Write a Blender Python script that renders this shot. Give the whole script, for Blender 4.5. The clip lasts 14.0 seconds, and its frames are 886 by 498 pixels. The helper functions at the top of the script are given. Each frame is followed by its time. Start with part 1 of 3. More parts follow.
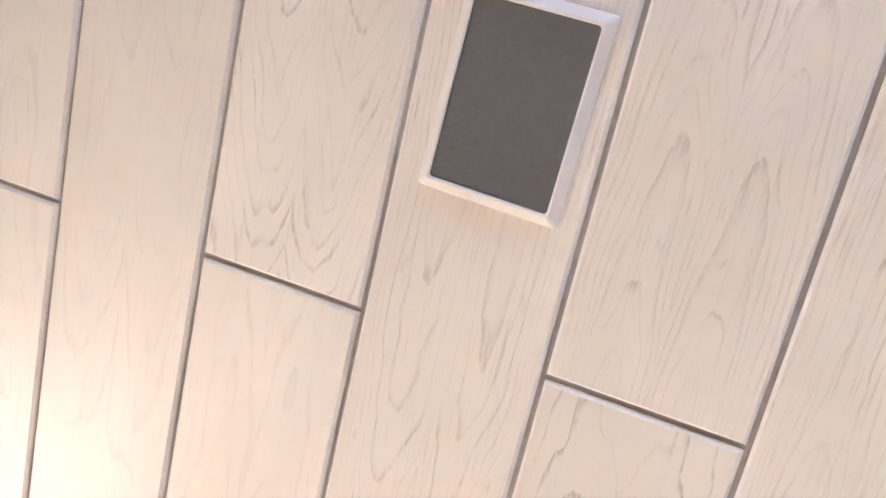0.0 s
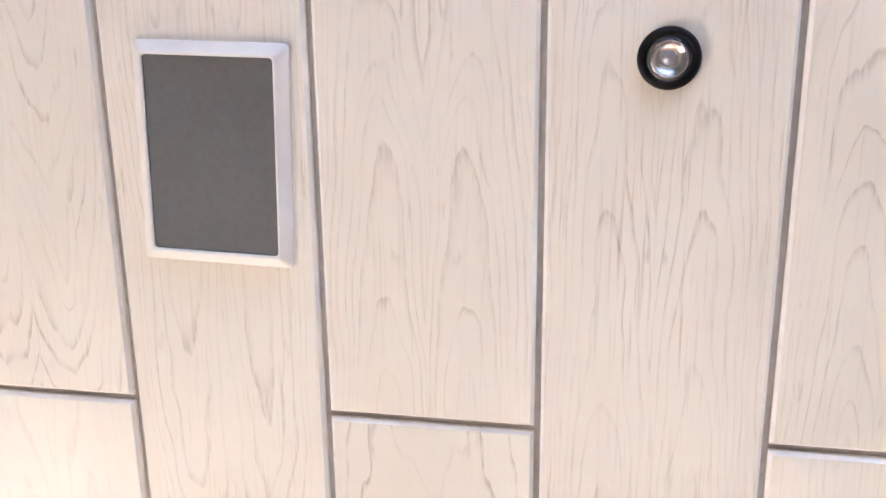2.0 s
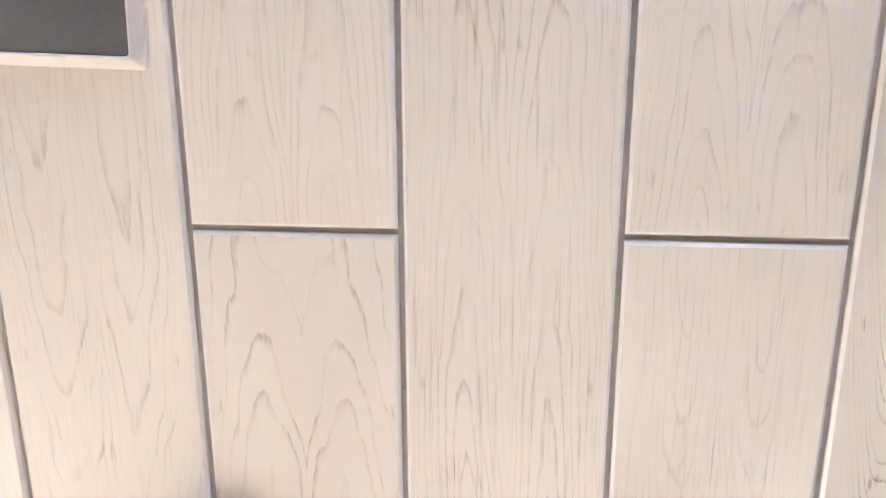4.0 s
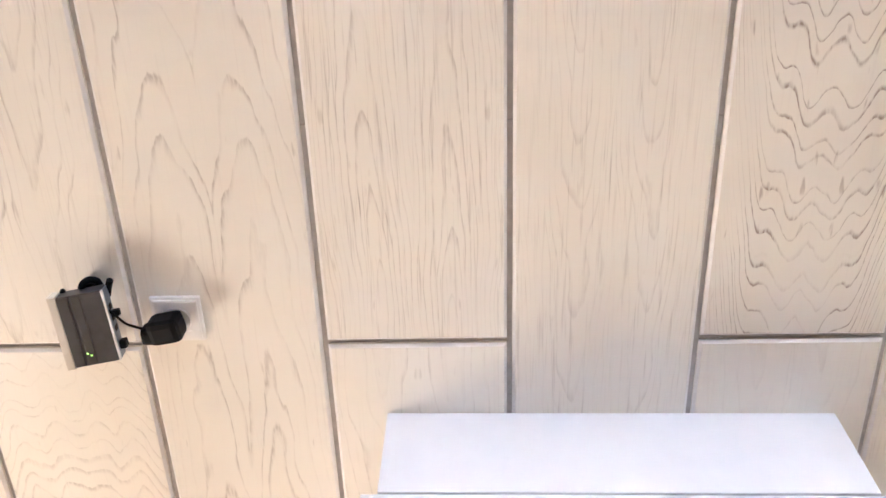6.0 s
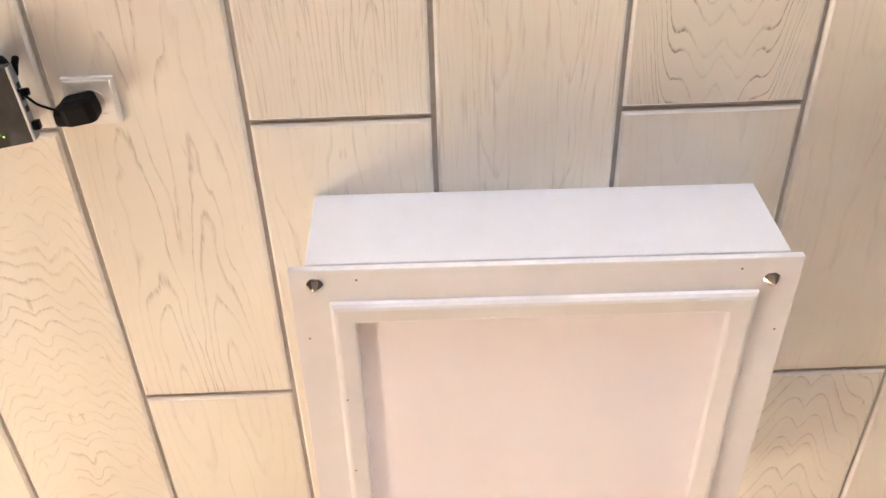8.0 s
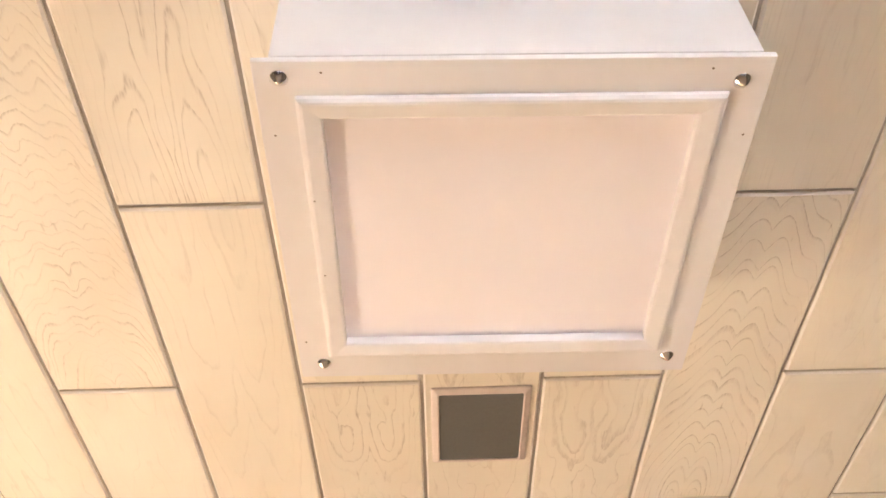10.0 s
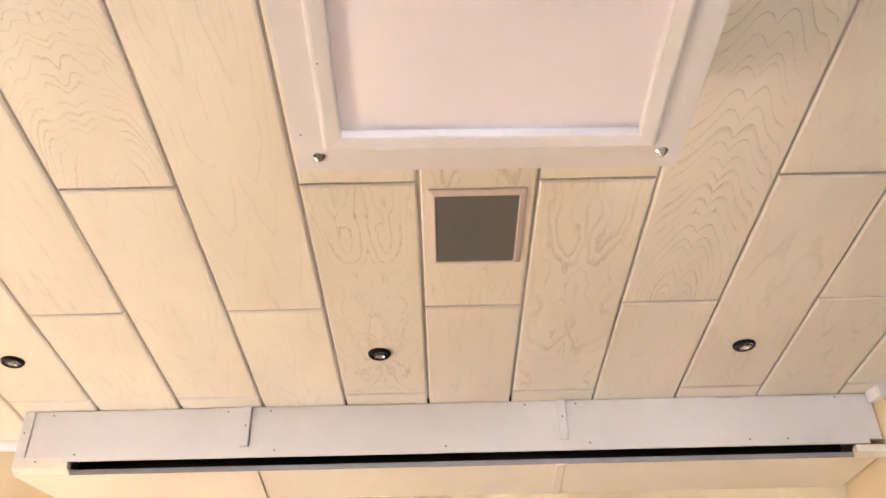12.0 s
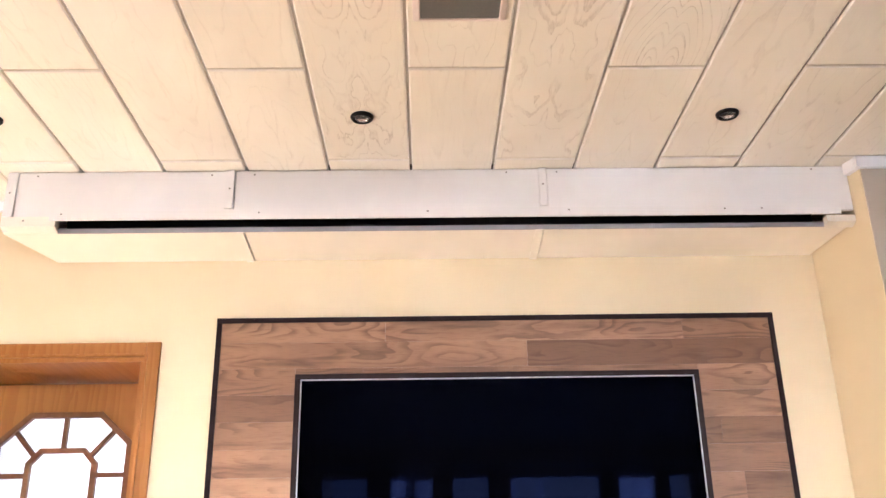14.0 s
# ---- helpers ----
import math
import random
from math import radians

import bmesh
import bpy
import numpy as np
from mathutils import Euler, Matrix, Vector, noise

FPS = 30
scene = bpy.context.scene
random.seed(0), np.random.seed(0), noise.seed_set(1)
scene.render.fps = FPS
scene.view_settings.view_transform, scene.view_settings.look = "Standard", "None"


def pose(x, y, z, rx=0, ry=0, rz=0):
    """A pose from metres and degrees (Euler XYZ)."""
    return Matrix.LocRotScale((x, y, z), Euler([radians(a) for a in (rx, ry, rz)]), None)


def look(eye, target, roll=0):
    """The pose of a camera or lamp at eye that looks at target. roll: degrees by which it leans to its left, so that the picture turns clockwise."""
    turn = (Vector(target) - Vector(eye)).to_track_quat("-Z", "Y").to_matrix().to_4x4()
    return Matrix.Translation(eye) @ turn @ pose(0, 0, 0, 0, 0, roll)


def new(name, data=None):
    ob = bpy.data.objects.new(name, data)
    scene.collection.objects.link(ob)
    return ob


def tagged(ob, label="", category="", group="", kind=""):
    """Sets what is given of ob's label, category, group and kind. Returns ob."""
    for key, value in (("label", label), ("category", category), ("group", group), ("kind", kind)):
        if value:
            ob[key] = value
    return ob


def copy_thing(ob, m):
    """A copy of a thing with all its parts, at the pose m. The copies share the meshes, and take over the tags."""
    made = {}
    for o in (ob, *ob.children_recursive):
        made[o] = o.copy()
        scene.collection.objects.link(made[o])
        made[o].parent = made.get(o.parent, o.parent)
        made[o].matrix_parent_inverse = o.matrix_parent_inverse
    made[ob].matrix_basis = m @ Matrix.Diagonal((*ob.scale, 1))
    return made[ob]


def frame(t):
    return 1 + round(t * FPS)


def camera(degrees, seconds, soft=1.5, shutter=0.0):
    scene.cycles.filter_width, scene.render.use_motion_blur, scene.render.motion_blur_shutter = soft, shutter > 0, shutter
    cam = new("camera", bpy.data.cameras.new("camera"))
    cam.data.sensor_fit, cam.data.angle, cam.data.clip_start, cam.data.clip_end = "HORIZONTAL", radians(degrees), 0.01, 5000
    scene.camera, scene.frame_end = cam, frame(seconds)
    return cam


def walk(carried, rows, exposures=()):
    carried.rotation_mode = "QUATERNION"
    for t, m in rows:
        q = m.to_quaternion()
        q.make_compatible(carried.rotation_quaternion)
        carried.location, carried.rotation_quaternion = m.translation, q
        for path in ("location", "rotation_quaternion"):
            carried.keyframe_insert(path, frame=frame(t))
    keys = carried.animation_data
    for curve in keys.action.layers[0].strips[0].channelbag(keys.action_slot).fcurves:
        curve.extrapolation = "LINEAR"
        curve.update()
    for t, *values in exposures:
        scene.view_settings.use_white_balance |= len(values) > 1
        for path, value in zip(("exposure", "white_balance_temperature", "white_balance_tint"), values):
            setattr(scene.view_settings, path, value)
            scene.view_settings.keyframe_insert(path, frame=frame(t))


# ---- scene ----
cam = camera(52.1, 14.0)
PATH = [
    (0, (0.19, 0.165, 1.402), (-0.379, 0.712, 3.24), 61.8),
    (0.5, (0.261, 0.083, 1.454), (-0.388, 0.652, 3.258), 54.2),
    (1, (0.296, 0.083, 1.478), (-0.264, 0.636, 3.316), 47.4),
    (1.5, (0.36, 0.093, 1.505), (-0.08, 0.646, 3.375), 39.6),
    (2, (0.397, 0.095, 1.507), (0.022, 0.635, 3.396), 35.6),
    (2.2, (0.409, 0.102, 1.509), (0.051, 0.646, 3.4), 34.1),
    (4.5, (0.483, 0.373, 1.442), (0.35, 1.032, 3.325), 12.0),
    (5, (0.502, 0.409, 1.431), (0.398, 1.154, 3.283), 7.9),
    (5.5, (0.519, 0.447, 1.419), (0.44, 1.27, 3.24), 4.7),
    (6, (0.549, 0.481, 1.403), (0.475, 1.391, 3.183), 3.2),
    (6.5, (0.557, 0.511, 1.389), (0.507, 1.5, 3.127), 1.2),
    (7, (0.565, 0.538, 1.376), (0.552, 1.596, 3.073), -1.0),
    (7.5, (0.59, 0.563, 1.359), (0.59, 1.69, 3.012), -2.0),
    (8, (0.592, 0.584, 1.346), (0.612, 1.778, 2.95), -3.0),
    (10.5, (0.634, 0.695, 1.258), (0.664, 2.153, 2.626), -2.1),
    (11, (0.635, 0.706, 1.245), (0.661, 2.222, 2.55), -1.9),
    (11.5, (0.64, 0.719, 1.233), (0.659, 2.295, 2.463), -1.7),
    (12, (0.644, 0.728, 1.219), (0.657, 2.372, 2.358), -1.5),
    (12.5, (0.641, 0.736, 1.207), (0.655, 2.441, 2.251), -1.5),
    (13, (0.647, 0.749, 1.192), (0.664, 2.514, 2.133), -1.3),
    (13.5, (0.648, 0.755, 1.178), (0.673, 2.575, 2.008), -1.1),
    (14, (0.65, 0.766, 1.153), (0.689, 2.628, 1.881), -1.0),
]
walk(cam, [(t, look(eye, target, roll)) for t, eye, target, roll in PATH], exposures=[(0, 2.45, 4800, 16), (2, 2.65, 4650, 14), (4.6, 2.45, 4650, 13), (6.5, 2.35, 5050, 14), (8, 2.2, 5350, 14), (10.4, 2.22, 5750, 14), (11.1, 2.05, 5600, 13), (12.5, 2.1, 5250, 13), (14, 2.3, 5150, 15)])

# ---- light ----
SUN_DIR = Vector((-0.16, 1.0, -0.18)).normalized()
world = bpy.data.worlds.new("world")
scene.world = world
world.use_nodes = True
_wn = world.node_tree.nodes
_sky = _wn.new("ShaderNodeTexSky")
_sky.sky_type, _sky.sun_disc = "NISHITA", False
_sky.sun_elevation, _sky.sun_rotation = math.asin(-SUN_DIR.z), math.atan2(-SUN_DIR.x, -SUN_DIR.y)
world.node_tree.links.new(_sky.outputs[0], _wn["Background"].inputs[0])
_wn["Background"].inputs[1].default_value = 0.05

sun = new("sun", bpy.data.lights.new("sun", "SUN"))
sun.data.energy, sun.data.angle, sun.data.color = 5.0, radians(0.6), (1.0, 0.86, 0.68)
sun.matrix_world = look((0, 0, 0), SUN_DIR)


def window_light(name, eye, target, w, h, watts, colour):
    lamp = new(name, bpy.data.lights.new(name, "AREA"))
    lamp.data.shape, lamp.data.size, lamp.data.size_y = "RECTANGLE", w, h
    lamp.data.energy, lamp.data.color = watts, colour
    lamp.matrix_world = look(eye, target)
    return lamp


window_light("window_daylight", (1.48, -2.27, 1.65), (1.48, 0, 1.65), 3.6, 1.4, 5.5, (0.42, 0.70, 1.0))
window_light("terrace_daylight", (-2.96, 3.20, 0.52), (0, 2.65, 0.80), 1.25, 0.92, 30, (1.0, 0.74, 0.46))
window_light("hall_daylight", (-0.76, 5.45, 1.5), (-0.76, 4.4, 1.5), 1.2, 1.6, 4, (1.0, 0.95, 0.92))

# ---- materials ----


class Nodes:
    """Short ways to lay out a node material."""

    def __init__(self, name):
        self.mat = bpy.data.materials.new(name)
        self.mat.use_nodes = True
        self.tree = self.mat.node_tree
        self.bsdf = self.tree.nodes["Principled BSDF"]

    def put(self, socket, value):
        if isinstance(value, bpy.types.NodeSocket):
            self.tree.links.new(value, socket)
        else:
            socket.default_value = value

    def math(self, op, a, b=0.0, c=0.0):
        n = self.tree.nodes.new("ShaderNodeMath")
        n.operation = op
        for s, v in zip(n.inputs, (a, b, c)):
            self.put(s, v)
        return n.outputs[0]

    def vec(self, x, y, z):
        n = self.tree.nodes.new("ShaderNodeCombineXYZ")
        for s, v in zip(n.inputs, (x, y, z)):
            self.put(s, v)
        return n.outputs[0]

    def split(self, v):
        n = self.tree.nodes.new("ShaderNodeSeparateXYZ")
        self.put(n.inputs[0], v)
        return n.outputs

    def noise(self, v, scale=1.0, detail=3.0, rough=0.5):
        n = self.tree.nodes.new("ShaderNodeTexNoise")
        self.put(n.inputs["Vector"], v)
        n.inputs["Scale"].default_value, n.inputs["Detail"].default_value, n.inputs["Roughness"].default_value = scale, detail, rough
        return n.outputs["Fac"]

    def step(self, x, lo, hi, a=0.0, b=1.0):
        n = self.tree.nodes.new("ShaderNodeMapRange")
        n.interpolation_type = "SMOOTHSTEP"
        for s, v in zip(n.inputs, (x, lo, hi, a, b)):
            self.put(s, v)
        return n.outputs[0]

    def mix(self, f, a, b):
        n = self.tree.nodes.new("ShaderNodeMix")
        n.data_type = "RGBA"
        self.put(n.inputs[0], f)
        for s, v in ((n.inputs[6], a), (n.inputs[7], b)):
            self.put(s, (*v, 1.0) if isinstance(v, tuple) else v)
        return n.outputs[2]

    def uv(self, name):
        n = self.tree.nodes.new("ShaderNodeUVMap")
        n.uv_map = name
        return self.split(n.outputs[0])

    def place(self):
        return self.tree.nodes.new("ShaderNodeTexCoord").outputs["Object"]

    def island(self):
        return self.tree.nodes.new("ShaderNodeNewGeometry").outputs["Random Per Island"]

    def each(self):
        return self.tree.nodes.new("ShaderNodeObjectInfo").outputs["Random"]

    def bump(self, height, strength=0.2, distance=0.002):
        n = self.tree.nodes.new("ShaderNodeBump")
        n.inputs["Strength"].default_value, n.inputs["Distance"].default_value = strength, distance
        self.put(n.inputs["Height"], height)
        self.tree.links.new(n.outputs[0], self.bsdf.inputs["Normal"])

    def done(self, colour, rough=0.5, metal=0.0):
        self.put(self.bsdf.inputs["Base Color"], (*colour, 1.0) if isinstance(colour, tuple) else colour)
        self.put(self.bsdf.inputs["Roughness"], rough)
        self.put(self.bsdf.inputs["Metallic"], metal)
        return self.mat


def plain(name, colour, rough=0.5, metal=0.0, grain=0.05, scale=30.0, bump=0.1):
    """A painted, plastic or metal surface with faint mottling at two scales."""
    n = Nodes(name)
    p = n.place()
    a, b = n.noise(p, scale, 4.0), n.noise(p, scale * 0.12, 2.0)
    f = n.math("MULTIPLY_ADD", a, 0.6, n.math("MULTIPLY", b, 0.6))
    dark = tuple(c * (1 - 2 * grain) for c in colour)
    light = tuple(min(1.0, c * (1 + grain)) for c in colour)
    n.bump(a, bump, 0.001)
    return n.done(n.mix(n.step(f, 0.25, 0.95), dark, light), n.step(b, 0.2, 0.8, rough * 0.9, min(1.0, rough * 1.1)), metal)


def board_material():
    """White-glazed ash decor: a mirrored pair of cathedral figures on each board."""
    n = Nodes("white_glazed_ash")
    u, v = n.uv("grain")[:2]
    slope, amp = n.uv("figure")[:2]
    start, contrast = n.uv("figure_b")[:2]
    wave, spacing = n.uv("figure_c")[:2]
    rnd = n.island()
    seed = n.math("MULTIPLY", rnd, 57.0)
    sway = n.noise(n.vec(n.math("MULTIPLY", v, 2.4), n.math("MULTIPLY", u, 3.0), n.math("ADD", seed, 31.0)), 1.0, 2.0)
    half = n.math("SUBTRACT", n.math("ABSOLUTE", n.math("MULTIPLY_ADD", sway, 0.05, n.math("SUBTRACT", u, 0.025))), n.uv("figure_e")[0])
    ragged_by, streaks = n.uv("figure_d")[:2]
    broad = n.noise(n.vec(n.math("MULTIPLY", half, 9.0), n.math("MULTIPLY", v, wave), seed), 1.0, 1.5)
    ragged = n.noise(n.vec(n.math("MULTIPLY", half, 30.0), n.math("MULTIPLY", v, n.math("MULTIPLY", wave, 0.9)), seed), 1.0, 4.0, 0.5)
    h = n.math("ADD", n.math("MULTIPLY_ADD", v, slope, start), n.math("MULTIPLY", n.math("SUBTRACT", broad, 0.5), amp))
    zig, cup = n.uv("figure_f")[:2]
    r = n.math("SQRT", n.math("ADD", n.math("MULTIPLY", half, half), n.math("MULTIPLY", h, h)))
    r = n.math("MULTIPLY_ADD", n.math("SUBTRACT", ragged, 0.5), ragged_by, r)
    lopsided = n.noise(n.vec(n.math("MULTIPLY", u, 16.0), n.math("MULTIPLY", v, 5.0), n.math("ADD", seed, 43.0)), 1.0, 2.0)
    r = n.math("MULTIPLY_ADD", n.math("SUBTRACT", lopsided, 0.5), n.uv("figure_e")[1], r)
    drift = n.noise(n.vec(n.math("MULTIPLY", u, 14.0), n.math("MULTIPLY", v, 9.0), n.math("ADD", seed, 71.0)), 1.0, 2.0)
    teeth = n.math("SINE", n.math("MULTIPLY", n.math("MULTIPLY_ADD", drift, n.uv("figure_g")[1], n.math("ABSOLUTE", u)), n.uv("figure_g")[0]))
    r = n.math("MULTIPLY_ADD", teeth, zig, r)
    r = n.math("MULTIPLY_ADD", n.math("POWER", n.math("ABSOLUTE", n.math("MULTIPLY", u, 7.1)), 4.0), cup, r)
    uneven = n.noise(n.vec(n.math("MULTIPLY", r, 60.0), seed, 0.0), 1.0, 1.0)
    saw = n.math("FRACT", n.math("MULTIPLY_ADD", uneven, 1.6, n.math("DIVIDE", r, spacing)))
    line = n.math("MULTIPLY", n.math("POWER", n.step(saw, 0.66, 0.955), 1.6), n.step(saw, 0.94, 1.0, 1.0, 0.0))
    torn = n.noise(n.vec(n.math("MULTIPLY", u, 240.0), n.math("MULTIPLY", v, 42.0), n.math("ADD", seed, 83.0)), 1.0, 2.0)
    line = n.math("MULTIPLY", line, n.step(torn, 0.34, 0.60, 0.35, 1.0))
    fade = n.step(n.noise(n.vec(n.math("MULTIPLY", half, 22.0), n.math("MULTIPLY", v, 4.2), n.math("ADD", seed, 9.0)), 1.0, 2.0), 0.36, 0.64)
    edge = n.step(n.math("ABSOLUTE", u), 0.09, 0.145, 1.0, 0.55)
    pores = n.noise(n.vec(n.math("MULTIPLY", u, 300.0), n.math("MULTIPLY", v, 8.0), seed), 1.0, 2.0)
    pores = n.math("MULTIPLY", n.step(pores, 0.54, 0.76), n.step(fade, 0.0, 1.0, 0.45, 1.0))
    fleck = n.noise(n.vec(n.math("MULTIPLY", half, 70.0), n.math("MULTIPLY", v, 13.0), n.math("ADD", seed, 4.0)), 1.0, 2.0)
    fleck = n.step(fleck, 0.68, 0.78)
    fig = n.math("MULTIPLY", n.math("MULTIPLY", line, n.math("MULTIPLY_ADD", fade, 0.8, 0.2)), n.math("MULTIPLY", contrast, edge))
    fig = n.math("MULTIPLY_ADD", pores, streaks, fig)
    fig = n.math("MULTIPLY_ADD", n.math("MULTIPLY", fleck, contrast), 0.6, fig)
    fig = n.math("MINIMUM", fig, 1.0)
    cloud = n.noise(n.vec(n.math("MULTIPLY", u, 5.0), n.math("MULTIPLY", v, 1.6), n.math("ADD", seed, 21.0)), 1.0, 2.0)
    base = n.mix(n.step(cloud, 0.3, 0.7), (0.765, 0.725, 0.65), (0.825, 0.79, 0.72))
    base = n.mix(n.math("MULTIPLY", n.math("FRACT", n.math("MULTIPLY", rnd, 13.7)), 0.35), base, (0.735, 0.70, 0.635))
    col = n.mix(fig, base, (0.30, 0.245, 0.205))
    n.bump(n.math("MULTIPLY", fig, -1.0), 0.25, 0.0012)
    return n.done(col, n.math("MULTIPLY_ADD", cloud, 0.10, n.math("MULTIPLY_ADD", fig, 0.15, 0.38)))


def walnut_material():
    """Oiled walnut: growth rings that open into cathedral figures, dark heartwood streaks and fine pores."""
    n = Nodes("oiled_walnut")
    x, y, z = n.split(n.place())
    rnd = n.each()
    seed = n.math("MULTIPLY", rnd, 91.0)
    field = n.noise(n.vec(n.math("MULTIPLY", x, 1.7), seed, n.math("MULTIPLY", z, 8.5)), 1.0, 1.5)
    wobble = n.noise(n.vec(n.math("MULTIPLY", x, 9.0), n.math("ADD", seed, 3.0), n.math("MULTIPLY", z, 40.0)), 1.0, 2.0)
    rings = n.math("FRACT", n.math("MULTIPLY", n.math("MULTIPLY_ADD", wobble, 0.05, field), 15.0))
    line = n.math("MULTIPLY", n.step(rings, 0.35, 0.93), n.step(rings, 0.93, 1.0, 1.0, 0.0))
    where = n.step(n.noise(n.vec(n.math("MULTIPLY", x, 3.0), n.math("ADD", seed, 17.0), n.math("MULTIPLY", z, 12.0)), 1.0, 2.0), 0.40, 0.62)
    pores = n.step(n.noise(n.vec(n.math("MULTIPLY", x, 22.0), seed, n.math("MULTIPLY", z, 420.0)), 1.0, 2.0), 0.5, 0.75)
    streak = n.step(n.noise(n.vec(n.math("MULTIPLY", x, 1.8), n.math("ADD", seed, 5.0), n.math("MULTIPLY", z, 17.0)), 1.0, 3.0), 0.58, 0.74)
    tone = n.noise(n.vec(n.math("MULTIPLY", x, 1.1), n.math("ADD", seed, 29.0), n.math("MULTIPLY", z, 7.0)), 1.0, 2.0)
    base = n.mix(n.math("FRACT", n.math("MULTIPLY", rnd, 7.3)), (0.140, 0.074, 0.042), (0.325, 0.186, 0.108))
    base = n.mix(n.step(tone, 0.35, 0.7, 0.0, 0.45), base, (0.125, 0.066, 0.040))
    base = n.mix(n.math("MULTIPLY", n.math("MULTIPLY", line, where), 0.5), base, (0.058, 0.030, 0.021))
    base = n.mix(n.math("MULTIPLY", streak, 0.62), base, (0.052, 0.028, 0.021))
    base = n.mix(n.math("MULTIPLY", pores, 0.34), base, (0.07, 0.036, 0.024))
    n.bump(pores, 0.15, 0.001)
    return n.done(base, n.math("MULTIPLY_ADD", pores, 0.15, 0.42))


def oak_material():
    n = Nodes("honey_oak_veneer")
    x, y, z = n.split(n.place())
    seed = n.math("MULTIPLY", n.each(), 37.0)
    warp = n.noise(n.vec(n.math("MULTIPLY", x, 12.0), seed, n.math("MULTIPLY", z, 1.2)), 1.0, 3.0)
    saw = n.math("FRACT", n.math("MULTIPLY", n.math("MULTIPLY_ADD", warp, 0.16, x), 28.0))
    pores = n.step(n.noise(n.vec(n.math("MULTIPLY", x, 380.0), seed, n.math("MULTIPLY", z, 14.0)), 1.0, 2.0), 0.5, 0.78)
    base = n.mix(n.step(saw, 0.2, 0.95), (0.30, 0.130, 0.034), (0.265, 0.108, 0.027))
    base = n.mix(n.math("MULTIPLY", pores, 0.35), base, (0.24, 0.10, 0.03))
    n.bump(pores, 0.12, 0.0008)
    return n.done(base, 0.36)


def plaster_material(name, a, b):
    n = Nodes(name)
    p = n.place()
    fine, broad = n.noise(p, 160.0, 3.0), n.noise(p, 1.7, 3.0)
    n.bump(n.math("ADD", fine, n.noise(p, 40.0, 2.0)), 0.18, 0.0015)
    return n.done(n.mix(n.step(broad, 0.3, 0.7), a, b), 0.85)


def floor_material():
    n = Nodes("brown_bounce_floor")
    x, y, z = n.split(n.place())
    g = n.noise(n.vec(n.math("MULTIPLY", x, 40.0), n.math("MULTIPLY", y, 2.0), n.each()), 1.0, 4.0)
    # Unseen floor; its tone is assumed, light enough to throw sun up the room.
    return n.done(n.mix(n.step(g, 0.3, 0.7), (0.31, 0.235, 0.155), (0.39, 0.305, 0.21)), 0.45)


def glass_material(name, tint=(1, 1, 1), rough=0.0):
    n = Nodes(name)
    n.bsdf.inputs["Transmission Weight"].default_value = 1.0
    n.bsdf.inputs["IOR"].default_value = 1.45
    return n.done(tint, rough)


def sheer_material(name, colour, share):
    """Cloth that lets part of the light straight through between its threads."""
    n = Nodes(name)
    x, y, z = n.split(n.place())
    grid = n.math("MAXIMUM", n.step(n.math("FRACT", n.math("MULTIPLY", x, 26.0)), 0.55, 0.6), n.step(n.math("FRACT", n.math("MULTIPLY", z, 26.0)), 0.55, 0.6))
    n.put(n.bsdf.inputs["Alpha"], n.math("MULTIPLY_ADD", grid, 1.0 - share, share * 0.6))
    n.bsdf.inputs["Transmission Weight"].default_value = 0.35
    return n.done(colour, 0.9)


BOARD = board_material()
GROOVE = plain("grey_groove_strip", (0.50, 0.47, 0.455), 0.6, 0.0, 0.10, 60.0)
# Paler bevels: the light caught by the board edges is put into their colour.
LIT_EDGE = plain("lit_board_edge", (0.84, 0.815, 0.79), 0.42, 0.0, 0.06, 25.0, 0.05)
WALNUT, OAK = walnut_material(), oak_material()
CREAM = plaster_material("cream_wall_paint", (0.65, 0.54, 0.355), (0.68, 0.57, 0.385))
TAUPE = plaster_material("taupe_wall_face", (0.40, 0.345, 0.285), (0.44, 0.385, 0.325))
# Unseen walls, kept dark so that little light bounces back to the ceiling.
UMBER = plaster_material("umber_unseen_wall", (0.115, 0.10, 0.085), (0.145, 0.125, 0.105))
WHITE = plain("white_lacquer", (0.76, 0.755, 0.80), 0.38, 0.0, 0.02, 18.0, 0.05)
MATT_WHITE = plain("white_melamine", (0.735, 0.71, 0.705), 0.5, 0.0, 0.02, 12.0, 0.04)
DIFFUSER = plain("opal_panel", (0.88, 0.855, 0.945), 0.42, 0.0, 0.012, 5.0, 0.02)
SHELL = plain("white_plastic", (0.82, 0.80, 0.78), 0.42, 0.0, 0.02, 40.0, 0.05)
# Melamine of the duct's underside, its colour warmed and lightened for light from below.
WARM_LIT_WHITE = plain("warm_lit_melamine", (0.83, 0.775, 0.69), 0.30, 0.0, 0.02, 12.0, 0.04)
# Darker and pinker than the other loudspeaker's frame.
PINKISH_SHELL = plain("pinkish_plastic", (0.70, 0.625, 0.61), 0.45, 0.0, 0.04, 40.0, 0.05)
CLOTH = plain("grey_speaker_cloth", (0.135, 0.136, 0.132), 0.85, 0.0, 0.10, 900.0, 0.3)
BLACK = plain("black_plastic", (0.005, 0.0045, 0.005), 0.45, 0.0, 0.10, 60.0)
RUBBER = plain("black_rubber", (0.003, 0.003, 0.0034), 0.6, 0.0, 0.10, 60.0)
VOID = plain("unlit_hollow", (0.010, 0.009, 0.012), 0.8)
WENGE = plain("dark_brown_edging", (0.014, 0.006, 0.007), 0.6, 0.0, 0.12, 80.0)
CHROME = plain("polished_chrome", (0.80, 0.79, 0.78), 0.12, 1.0, 0.02, 40.0, 0.0)
